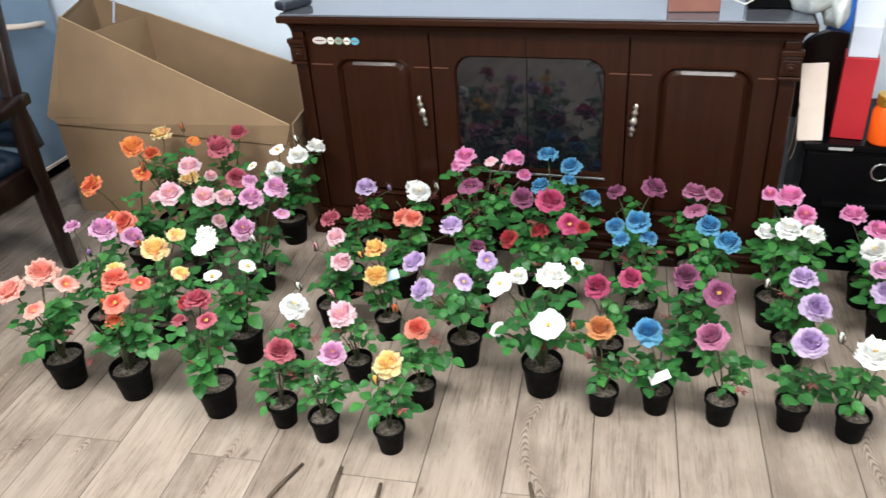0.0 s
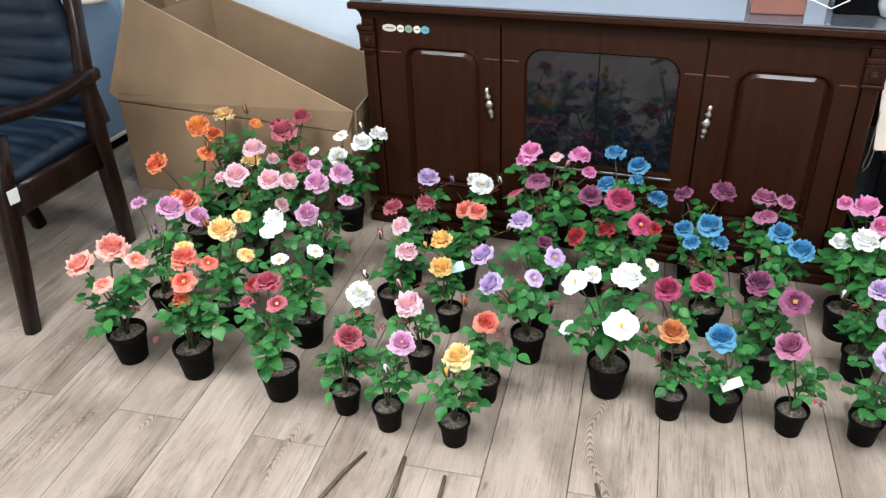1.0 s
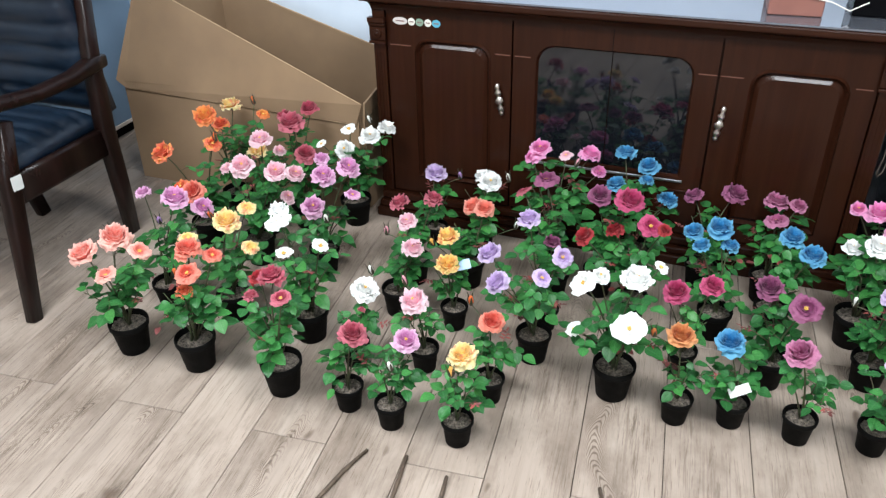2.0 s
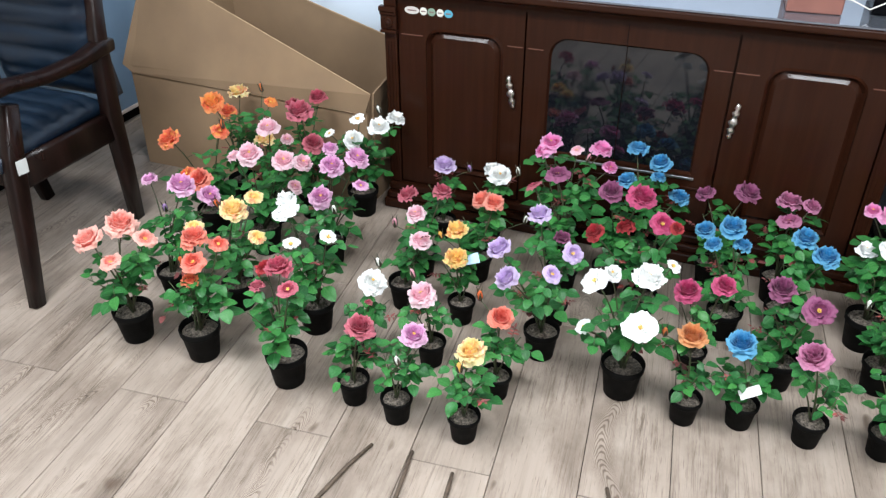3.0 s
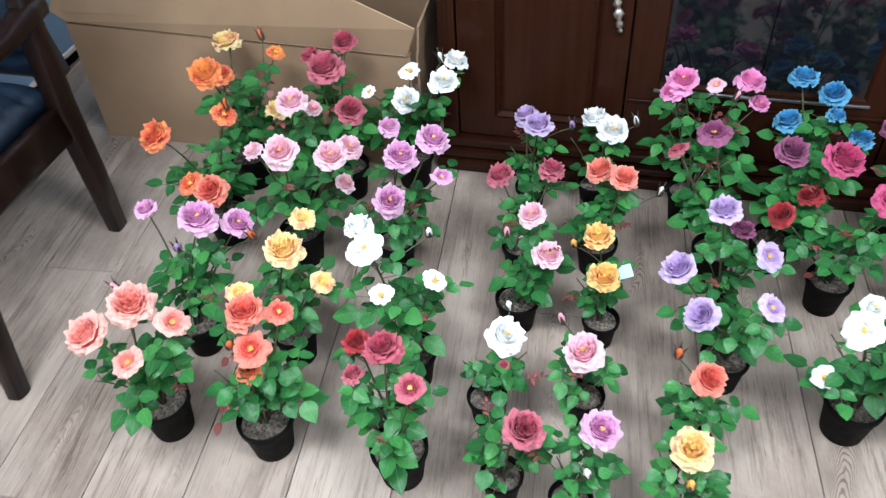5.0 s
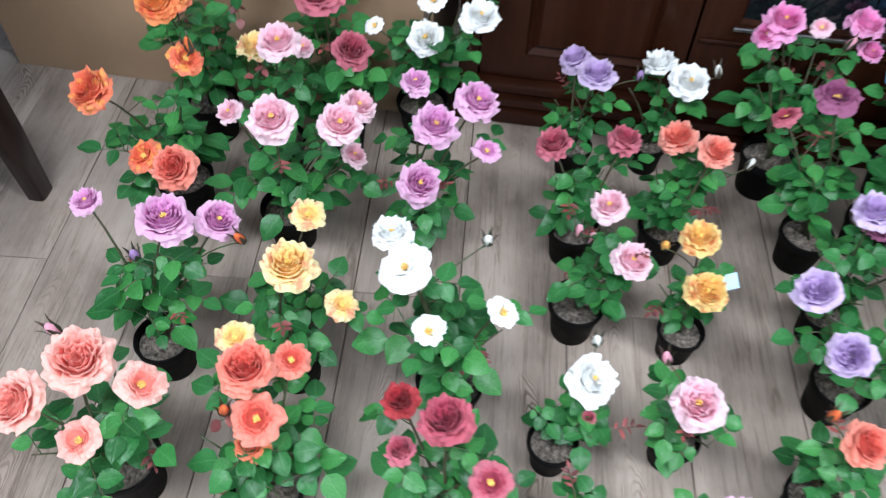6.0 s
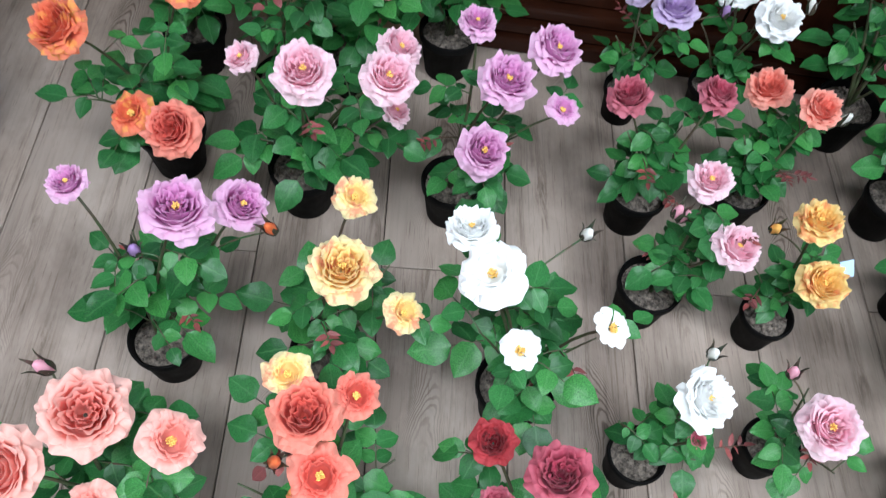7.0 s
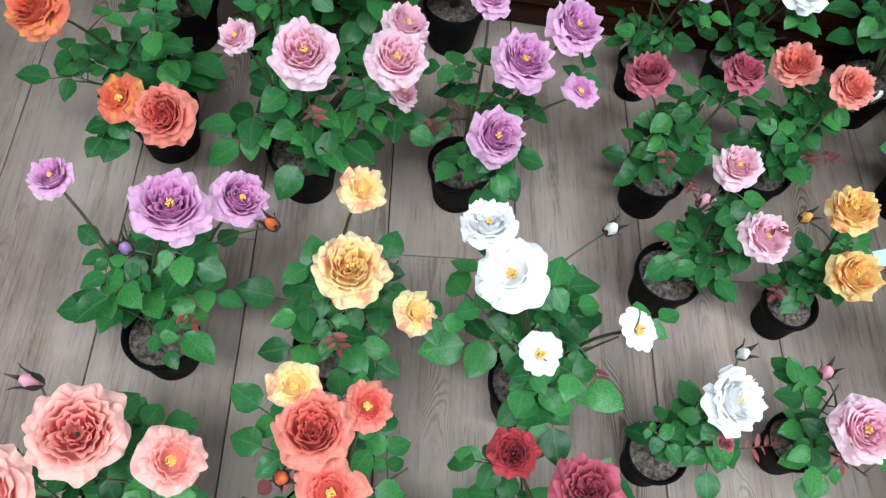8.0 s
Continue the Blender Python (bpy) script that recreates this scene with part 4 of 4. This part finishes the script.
def place(name, me, m, parent):
    ob = new(name, me)
    ob.parent = parent
    ob.matrix_basis = m
    return ob


def compound_leaf(plant, at, out, size, red=False):
    """A stalk with three or five leaflets."""
    out = Vector(out).normalized()
    ln = size * rng.uniform(1.1, 1.6)
    tip = Vector(at) + out * ln + Vector((0, 0, -0.10 * ln))
    mid = (Vector(at) + tip) / 2 + Vector((0, 0, 0.16 * ln))
    side = out.cross(Vector((0, 0, 1))).normalized()
    spots = [(tip, out, 1.0)]
    for f, k in ((0.58, 0.85),) if rng.random() < 0.45 else ((0.64, 0.88), (0.26, 0.66)):
        p = Vector(at).lerp(tip, f) + Vector((0, 0, 0.10 * ln))
        for s in (1, -1):
            spots.append((p, (out * 0.45 + side * s).normalized(), k))
    for p, d, k in spots:
        d = (d + Vector((rng.uniform(-0.2, 0.2), rng.uniform(-0.2, 0.2), rng.uniform(-0.55, 0.18)))).normalized()
        nrm = Vector((rng.uniform(-0.35, 0.35), rng.uniform(-0.35, 0.35) - 0.15, 1)).normalized()
        xx = d.cross(nrm).normalized()
        zz = xx.cross(d)
        m = Matrix((xx, d, zz)).transposed().to_4x4()
        s = size * k * rng.uniform(0.85, 1.15) * (0.55 if red else 1.0)
        me = rng.choice(RED_LEAVES if red else LEAVES)
        place("leaf", me, Matrix.Translation(p) @ m @ Matrix.Diagonal((s * rng.uniform(0.95, 1.2), s, s, 1)), plant)
    return [at, mid, tip]


def red_shoot(plant, path):
    """A thin young twig that stands out of the bush, with narrow reddish leaflets at its end."""
    at = path[rng.choice((3, 4))]
    a = rng.uniform(0, 6.28)
    out = Vector((math.cos(a), math.sin(a), rng.uniform(0.25, 0.8))).normalized()
    ln = rng.uniform(0.055, 0.095)
    tip = at + out * ln
    mid = at + out * ln * 0.5 + Vector((0, 0, 0.008))
    part("twig", tube_bm([at, mid, tip], [0.0013, 0.0010, 0.0006], 4), TWIG, plant, smooth=True)
    side = out.cross(Vector((0, 0, 1))).normalized()
    for k in range(6):
        p = mid.lerp(tip, 0.3 + 0.14 * k)
        d = (out * rng.uniform(0.3, 0.8) + side * (1 if k % 2 else -1) + Vector((0, 0, rng.uniform(-0.3, 0.3)))).normalized() if k < 5 else out
        xx = d.cross(Vector((rng.uniform(-0.4, 0.4), rng.uniform(-0.4, 0.4), 1))).normalized()
        m = Matrix((xx, d, xx.cross(d))).transposed().to_4x4()
        s = rng.uniform(0.011, 0.020)
        place("leaf", rng.choice(RED_LEAVES), Matrix.Translation(p) @ m @ Matrix.Diagonal((s * 0.55, s, s, 1)), plant)


def bud(plant, p, colour, stalk_from):
    ax = Vector((rng.uniform(-0.35, 0.35), rng.uniform(-0.45, 0.1), 1)).normalized()
    bm = lathe_bm([(0.0, 0.0), (0.0050, 0.004), (0.0066, 0.010), (0.0058, 0.018), (0.0036, 0.025), (0.0, 0.029)], 10)
    for v in bm.verts:
        a = math.atan2(v.co.y, v.co.x)
        v.co.x *= 1 + 0.10 * math.sin(3 * a + v.co.z * 260)
        v.co.y *= 1 + 0.10 * math.sin(3 * a + v.co.z * 260)
    m = Matrix.Translation(p - ax * 0.013) @ frame_of(ax) @ Matrix.Scale(1.1, 4)
    bm2 = bmesh.new()
    for k in range(5):
        a0 = 2 * math.pi * k / 5
        prev = None
        for z, rr, w in ((0.0, 0.0052, 0.62), (0.008, 0.0078, 0.52), (0.018, 0.0076, 0.32), (0.027, 0.0092, 0.14), (0.033, 0.0125, 0.03)):
            pair = [bm2.verts.new((rr * math.cos(a0 + s * w), rr * math.sin(a0 + s * w), z)) for s in (-1, 1)]
            if prev:
                bm2.faces.new((prev[0], prev[1], pair[1], pair[0]))
            prev = pair
    ob = part("bud", bm, PETAL[colour], plant, smooth=True)
    ob.matrix_basis = m
    part("calyx", bm2, SEPAL, ob, "brownish green sepals")
    path = curve(stalk_from, p - ax * 0.011, Vector((rng.uniform(-0.01, 0.01), rng.uniform(-0.01, 0.01), 0)), 6)
    part("stem", tube_bm(path, [0.0013] * 6, 5), STEM_GREEN, plant, smooth=True)


def rose(x, y, size, kind, blooms, buds=(), leafy=1.0):
    """A potted rose: pot, soil, a stem for each bloom, leaves all round, blooms at the ends."""
    R, H = SIZES[size]
    plant = thing("potted_rose", pose(x, y, 0), f"potted rose with {kind} {'bloom' if len(blooms) == 1 else 'blooms'} in a black plastic pot", "potted plant", "potted roses on the floor")
    pot, soil = POTS[size]
    place("pot", pot, pose(0, 0, 0, 0, 0, rng.uniform(0, 360)), plant)
    place("soil", soil, pose(0, 0, H * 0.83, 0, 0, rng.uniform(0, 360)), plant)
    paths = []
    for fx, fy, fz, dia, colour in blooms:
        key, _, style = colour.partition("_")
        if colour == "coral_pale":
            key, style = "coral_pale", ""
        p = Vector((fx - x, fy - y, fz))
        away = Vector((p.x, p.y, 0))
        away = away / max(0.05, away.length) * min(1, away.length / 0.1)
        away.y = min(away.y, 0.15)
        ax = (Vector((0, -0.14, 1)) + away * 0.42 + Vector((rng.uniform(-0.28, 0.28), rng.uniform(-0.25, 0.22), 0))).normalized()
        rad = dia / 2 * (0.90 if style else 0.83)
        seat = p - ax * rad * (0.30 if style else 0.60)
        bloom = make_bloom(plant, rad, style, key, rng, x < -0.15 and y < 2.45)
        bloom.matrix_basis = Matrix.Translation(seat) @ frame_of(ax, rng.uniform(0, 6.28)) @ Matrix.Diagonal((1, 1, 1 if style else 1.22, 1))
        wide = 0.22 if style == "single" else (0.16 if style == "open" else 0.12)
        if style or key in ("pink", "orchid", "yellow", "gold", "white", "hotpink"):
            sta = part("flower_centre", stamens_mesh(rad * wide, 44 if style else 24, rng), STAMEN, bloom, "yellow stamens")
            sta.location = (0, 0, rad * (0.10 if style else 0.40))
        part("calyx", sepals_mesh(rad * 0.62), SEPAL, bloom)
        root = Vector((rng.uniform(-0.008, 0.008), rng.uniform(-0.008, 0.008), H * 0.83))
        path = curve(root, seat - ax * rad * 0.2, Vector((rng.uniform(-0.02, 0.02), rng.uniform(-0.02, 0.02), 0)))
        part("stem", tube_bm(path, [0.0032 - 0.0016 * k / 6 for k in range(7)], 6), STEM, plant, smooth=True)
        paths.append(path)
    zs = [b[2] for b in blooms]
    top_z = sum(zs) / len(zs)
    cx = sum(b[0] - x for b in blooms) / len(blooms)
    cy = sum(b[1] - y for b in blooms) / len(blooms)
    # leafy side shoots fill the bush between the pot and the blooms
    shoots = {"large": 4, "medium": 3, "small": 3}[size]
    for k in range(shoots):
        a = 2 * math.pi * (k + rng.random() * 0.7) / shoots
        reach = rng.uniform(0.05, 0.085) * (1.15 if size == "large" else 0.85)
        end = Vector((0.4 * cx + reach * math.cos(a), 0.4 * cy + reach * math.sin(a), H + (top_z - H) * rng.uniform(0.45, 0.72)))
        path = curve((0, 0, H * 0.83), end, Vector((0, 0, 0)))
        part("stem", tube_bm(path, [0.0026 - 0.0014 * k2 / 6 for k2 in range(7)], 5), STEM, plant, smooth=True)
        paths.append(path)
    count = round({"large": 24, "medium": 19, "small": 14}[size] * leafy)
    lsize = {"large": 0.047, "medium": 0.043, "small": 0.037}[size]
    for k in range(count):
        path = paths[k % len(paths)]
        t = rng.uniform(0.30, 0.97)
        i = min(5, int(t * 6))
        at = path[i].lerp(path[i + 1], t * 6 - i)
        limit = top_z - 0.022
        if at.z > limit:
            t *= 0.8
            i = min(5, int(t * 6))
            at = path[i].lerp(path[i + 1], t * 6 - i)
        a = 2.4 * k + rng.uniform(-0.5, 0.5)
        out = Vector((math.cos(a), math.sin(a), rng.uniform(-0.1, 0.45)))
        part("leaf_stalk", tube_bm(compound_leaf(plant, at, out, lsize * rng.uniform(0.85, 1.15) * (1.12 - 0.35 * t), red=rng.random() < 0.025), [0.0011, 0.0009, 0.0006], 4), STEM_GREEN, plant, smooth=True)
    for k in range(1 if size == "small" else 2):
        red_shoot(plant, rng.choice(paths))
    for bx, by, bz, colour in buds:
        p = Vector((bx - x, by - y, bz))
        bud(plant, p, colour, min((q for path in paths for q in path[2:5]), key=lambda q: (q - p).length + 0.3 * max(0, q.z - p.z + 0.05)))
    return plant


rose(-1.049, 1.780, "large", "peach pink", [(-1.024, 1.794, 0.386, 0.098, "peach"), (-1.097, 1.735, 0.353, 0.090, "peach"), (-0.944, 1.786, 0.357, 0.068, "peach_open"), (-1.017, 1.720, 0.306, 0.065, "peach_open")], buds=[(-1.089, 1.840, 0.360, "pink")])
rose(-0.820, 1.780, "large", "coral orange", [(-0.822, 1.831, 0.364, 0.085, "coral"), (-0.777, 1.870, 0.328, 0.057, "coral_open"), (-0.799, 1.783, 0.319, 0.072, "coral_open"), (-0.811, 1.770, 0.267, 0.057, "orange"), (-0.847, 1.867, 0.370, 0.054, "yellow_open")], buds=[(-0.851, 1.795, 0.300, "orange")])
rose(-0.539, 1.771, "large", "crimson red", [(-0.558, 1.813, 0.347, 0.080, "crimson"), (-0.625, 1.850, 0.303, 0.058, "red"), (-0.613, 1.790, 0.287, 0.048, "rosered"), (-0.490, 1.746, 0.334, 0.057, "rosered_open")])
rose(-1.077, 2.001, "medium", "lilac", [(-1.008, 2.034, 0.388, 0.094, "orchid"), (-0.952, 2.082, 0.338, 0.077, "orchid"), (-1.148, 2.059, 0.366, 0.055, "orchid")], buds=[(-1.072, 2.018, 0.300, "lilac"), (-0.916, 2.063, 0.320, "orange")])
rose(-0.851, 2.016, "medium", "golden yellow", [(-0.817, 2.005, 0.360, 0.090, "yellow"), (-0.823, 2.116, 0.337, 0.059, "yellow_open"), (-0.743, 1.996, 0.285, 0.056, "yellow_open")])
rose(-0.579, 2.002, "large", "white", [(-0.651, 2.014, 0.380, 0.086, "white_open"), (-0.680, 2.068, 0.385, 0.070, "white"), (-0.605, 1.954, 0.318, 0.058, "white_single"), (-0.505, 1.987, 0.343, 0.058, "white_single")], buds=[(-0.543, 2.095, 0.360, "white")])
rose(-1.177, 2.361, "large", "orange red", [(-1.228, 2.262, 0.400, 0.089, "orange"), (-1.080, 2.196, 0.313, 0.086, "coral"), (-1.098, 2.363, 0.400, 0.066, "orange_open"), (-1.138, 2.213, 0.310, 0.065, "orange_open")], buds=[(-1.092, 2.372, 0.420, "orange")], leafy=1.35)
rose(-1.205, 2.592, "large", "orange and yellow", [(-1.151, 2.411, 0.480, 0.090, "apricot"), (-1.243, 2.682, 0.407, 0.091, "yellow"), (-1.099, 2.673, 0.385, 0.051, "apricot_open"), (-1.207, 2.560, 0.379, 0.071, "orange")], buds=[(-1.124, 2.660, 0.436, "orange")], leafy=1.35)
rose(-0.915, 2.594, "large", "crimson", [(-0.922, 2.568, 0.421, 0.107, "rosered"), (-0.905, 2.670, 0.435, 0.073, "crimson"), (-0.859, 2.538, 0.324, 0.086, "rosered"), (-0.982, 2.620, 0.420, 0.061, "crimson")], leafy=1.35)
rose(-0.948, 2.322, "large", "pale pink", [(-0.910, 2.242, 0.410, 0.090, "pink"), (-0.806, 2.268, 0.393, 0.082, "pink"), (-0.806, 2.378, 0.335, 0.074, "pink"), (-0.800, 2.308, 0.283, 0.055, "pink"), (-1.008, 2.293, 0.360, 0.053, "pink")])
rose(-1.023, 2.510, "medium", "pink and yellow", [(-0.955, 2.423, 0.416, 0.084, "pink"), (-1.050, 2.535, 0.311, 0.085, "yellow"), (-0.949, 2.520, 0.330, 0.052, "pink")], leafy=1.35)
rose(-0.708, 2.340, "medium", "lilac pink", [(-0.656, 2.296, 0.389, 0.087, "orchid"), (-0.596, 2.354, 0.400, 0.081, "orchid"), (-0.672, 2.242, 0.305, 0.084, "orchid"), (-0.573, 2.319, 0.322, 0.053, "orchid_open"), (-0.706, 2.381, 0.400, 0.058, "orchid")])
rose(-0.752, 2.672, "large", "white", [(-0.715, 2.597, 0.409, 0.062, "white_single"), (-0.623, 2.567, 0.412, 0.079, "white"), (-0.627, 2.715, 0.379, 0.075, "white"), (-0.726, 2.570, 0.346, 0.077, "white"), (-0.830, 2.600, 0.336, 0.048, "white_single")], buds=[(-0.636, 2.600, 0.448, "white")], leafy=1.35)
rose(-0.416, 2.618, "small", "pale lilac", [(-0.399, 2.586, 0.300, 0.082, "lilac"), (-0.443, 2.671, 0.265, 0.074, "lilac")], buds=[(-0.318, 2.600, 0.290, "lilac")])
rose(-0.257, 2.659, "small", "white", [(-0.220, 2.620, 0.281, 0.086, "white"), (-0.273, 2.708, 0.253, 0.077, "white")], buds=[(-0.168, 2.654, 0.280, "white")])
rose(-0.400, 2.379, "medium", "dusky red", [(-0.463, 2.422, 0.262, 0.079, "rosered"), (-0.341, 2.416, 0.301, 0.070, "rosered")])
rose(-0.226, 2.417, "medium", "coral", [(-0.239, 2.493, 0.252, 0.083, "coral_pale"), (-0.179, 2.431, 0.285, 0.073, "coral_pale")], buds=[(-0.094, 2.495, 0.200, "white")])
rose(-0.382, 2.202, "medium", "pale pink", [(-0.364, 2.251, 0.305, 0.067, "pink"), (-0.315, 2.177, 0.264, 0.078, "pink")], buds=[(-0.407, 2.200, 0.287, "pink"), (-0.382, 2.228, 0.240, "pink")])
rose(-0.194, 2.187, "small", "amber yellow", [(-0.220, 2.210, 0.305, 0.071, "gold"), (-0.197, 2.146, 0.253, 0.079, "gold")], buds=[(-0.267, 2.209, 0.270, "gold")])
rose(0.067, 2.120, "medium", "lilac", [(-0.065, 2.114, 0.335, 0.079, "lilac"), (-0.018, 2.030, 0.303, 0.076, "lilac"), (0.101, 2.039, 0.335, 0.055, "lilac_open")])
rose(-0.400, 1.936, "small", "white", [(-0.363, 1.957, 0.255, 0.085, "white"), (-0.363, 1.920, 0.207, 0.027, "rosered")], buds=[(-0.367, 2.004, 0.280, "white")])
rose(-0.207, 1.978, "small", "pale pink", [(-0.219, 1.941, 0.261, 0.089, "pink")], buds=[(-0.265, 1.999, 0.270, "pink")])
rose(-0.339, 1.767, "small", "dusky red", [(-0.295, 1.743, 0.277, 0.083, "rosered")])
rose(-0.207, 1.744, "small", "lilac pink", [(-0.169, 1.778, 0.262, 0.077, "orchid")], buds=[(-0.184, 1.710, 0.224, "white")])
rose(-0.027, 1.744, "small", "golden yellow", [(-0.022, 1.771, 0.262, 0.081, "yellow")], buds=[(-0.024, 1.700, 0.261, "gold")])
rose(0.001, 1.917, "small", "coral", [(0.007, 1.918, 0.262, 0.074, "coral")], buds=[(-0.054, 1.930, 0.300, "orange")])
rose(0.305, 2.046, "large", "white", [(0.218, 1.949, 0.404, 0.068, "white_open"), (0.339, 1.942, 0.305, 0.091, "white_open"), (0.203, 1.971, 0.245, 0.052, "white_single"), (0.336, 2.023, 0.400, 0.092, "white"), (0.383, 2.111, 0.382, 0.049, "white_single"), (0.250, 2.020, 0.389, 0.050, "white")])
rose(0.473, 2.001, "small", "amber", [(0.459, 2.010, 0.267, 0.083, "amber")], buds=[(0.395, 1.980, 0.276, "amber")])
rose(0.607, 2.035, "small", "blue", [(0.572, 2.042, 0.252, 0.085, "blue")])
rose(0.465, 2.199, "small", "magenta", [(0.426, 2.195, 0.268, 0.080, "magenta"), (0.514, 2.218, 0.287, 0.071, "magenta")])
rose(0.688, 2.223, "medium", "plum purple", [(0.653, 2.269, 0.281, 0.086, "plum"), (0.736, 2.176, 0.294, 0.083, "plum_open")])
rose(0.765, 2.030, "small", "mauve", [(0.715, 1.960, 0.319, 0.081, "mauve")])
rose(0.534, 2.394, "medium", "blue", [(0.437, 2.505, 0.279, 0.069, "blue"), (0.508, 2.428, 0.347, 0.083, "blue"), (0.543, 2.411, 0.303, 0.060, "blue"), (0.466, 2.400, 0.296, 0.060, "blue")])
rose(0.474, 2.642, "medium", "plum purple", [(0.416, 2.716, 0.287, 0.071, "plum"), (0.539, 2.685, 0.327, 0.088, "plum")])
rose(0.669, 2.634, "medium", "mauve pink", [(0.659, 2.720, 0.306, 0.086, "mauve"), (0.665, 2.650, 0.273, 0.080, "mauve_open"), (0.717, 2.660, 0.328, 0.058, "mauve")])
rose(0.688, 2.468, "medium", "blue", [(0.706, 2.524, 0.299, 0.080, "blue"), (0.758, 2.445, 0.295, 0.085, "blue")])
rose(-0.014, 2.639, "large", "bright pink", [(-0.074, 2.689, 0.391, 0.085, "hotpink"), (-0.100, 2.680, 0.360, 0.063, "hotpink"), (0.083, 2.730, 0.375, 0.082, "hotpink"), (0.116, 2.730, 0.314, 0.056, "hotpink"), (0.004, 2.720, 0.360, 0.048, "pink_open")], buds=[(0.050, 2.680, 0.356, "pink")], leafy=1.35)
rose(0.253, 2.661, "large", "blue", [(0.194, 2.730, 0.398, 0.077, "blue"), (0.268, 2.725, 0.362, 0.077, "blue"), (0.177, 2.685, 0.305, 0.077, "blue"), (0.345, 2.680, 0.277, 0.077, "blue"), (0.274, 2.670, 0.337, 0.054, "blue")])
rose(0.045, 2.444, "medium", "plum purple", [(-0.005, 2.496, 0.380, 0.082, "plum_open"), (-0.073, 2.489, 0.330, 0.056, "rosered_open")], leafy=1.35)
rose(0.177, 2.502, "medium", "magenta", [(0.161, 2.483, 0.361, 0.081, "plum"), (0.257, 2.442, 0.384, 0.096, "magenta")], leafy=1.35)
rose(0.295, 2.386, "medium", "dark red", [(0.144, 2.354, 0.292, 0.066, "red"), (0.215, 2.459, 0.266, 0.065, "red"), (0.328, 2.339, 0.364, 0.073, "magenta_open"), (0.368, 2.330, 0.364, 0.045, "red")], leafy=1.35)
rose(0.063, 2.271, "small", "pale lilac", [(0.011, 2.232, 0.392, 0.074, "lilac"), (0.115, 2.219, 0.292, 0.066, "lilac_open"), (0.068, 2.294, 0.292, 0.058, "plum")], leafy=1.35)
rose(0.974, 2.635, "medium", "bright pink", [(0.920, 2.620, 0.364, 0.087, "hotpink"), (0.960, 2.560, 0.338, 0.071, "hotpink"), (0.867, 2.640, 0.356, 0.054, "hotpink")])
rose(0.909, 2.485, "large", "white", [(0.861, 2.527, 0.293, 0.063, "white"), (0.914, 2.470, 0.342, 0.082, "white"), (0.974, 2.450, 0.340, 0.065, "white")])
rose(0.940, 2.301, "medium", "pale lilac", [(0.938, 2.270, 0.312, 0.077, "lilac"), (0.970, 2.190, 0.276, 0.089, "lilac")], buds=[(0.861, 2.300, 0.256, "white")])
rose(0.935, 2.050, "small", "pale lilac", [(0.931, 1.980, 0.320, 0.086, "lilac")])
rose(1.171, 2.641, "medium", "bright pink", [(1.106, 2.680, 0.290, 0.087, "hotpink"), (1.174, 2.640, 0.266, 0.079, "hotpink")])
rose(1.276, 2.580, "medium", "white", [(1.153, 2.550, 0.250, 0.092, "white")])
rose(1.201, 2.469, "medium", "pale lilac", [(1.168, 2.380, 0.220, 0.084, "lilac"), (1.143, 2.400, 0.277, 0.063, "orchid")])
rose(1.071, 2.041, "small", "white", [(1.075, 2.020, 0.284, 0.096, "white")], buds=[(0.996, 2.000, 0.322, "white")])

# paper tags on two plants
for m, k, mat, words in ((pose(0.611, 1.984, 0.152, 52, -20, 24), 1.0, TAG_WHITE, "blank white paper tag stuck on the blue rose"), (pose(-0.168, 2.186, 0.226, 62, -18, 14), 1.2, TAG_BLUE, "pale blue paper tag on the yellow rose")):
    tag = part("plant_tag", box_bm(-0.026, 0.026, -0.012 * k, 0.012 * k, -0.0004, 0.0004), mat, None)
    tag.matrix_world = m
    tagged(tag, words, "tag")
    for v in tag.data.vertices:
        v.co.z += 6.0 * v.co.x * v.co.x

# ---- floor planks, each a board of its own ----
PW, PL, TURN = 0.2055, 1.25, 5.2
turn = pose(0.075, 1.642, 0, 0, 0, TURN)


def plank_mesh(length):
    bm = box_bm(-PW / 2 + 0.0009, PW / 2 - 0.0009, 0.0009, length - 0.0009, -0.008, 0.0)
    edges = [e for e in bm.edges if all(v.co.z > -0.001 for v in e.verts)]
    bmesh.ops.bevel(bm, geom=edges, offset=0.0012, segments=1, affect="EDGES")
    me = bpy.data.meshes.new("plank")
    bm.to_mesh(me)
    bm.free()
    me.materials.append(PLANK)
    return me


BOARD = plank_mesh(PL)


def clipped(col, ly):
    """A board cut back where it would run into the end walls."""
    lx = (col + 0.5) * PW
    ends = [turn @ Vector((lx, ly, 0)), turn @ Vector((lx, ly + PL, 0))]
    lo, hi = 0.0, PL
    if ends[0].y < Y0 + 0.012:
        lo = (Y0 + 0.012 - ends[0].y) / math.cos(radians(TURN))
    if ends[1].y > Y1 - 0.012:
        hi = PL - (ends[1].y - Y1 + 0.012) / math.cos(radians(TURN))
    return lo, hi


for col in range(-18, 18):
    shift = 0.006 * abs(col) + (0.0 if col % 2 else 0.625)
    for row in range(-5, 3):
        lx, ly = (col + 0.5) * PW, shift + row * PL
        lo, hi = clipped(col, ly)
        if hi - lo < 0.03 or not (X0 - 0.01 < (turn @ Vector((lx, ly + lo, 0))).x < X1 + 0.01 and X0 - 0.01 < (turn @ Vector((lx, ly + hi, 0))).x < X1 + 0.01):
            continue
        me = BOARD if hi - lo > PL - 0.001 else plank_mesh(hi - lo)
        place("plank", me, turn @ Matrix.Translation((lx, ly + lo, 0)), floor)
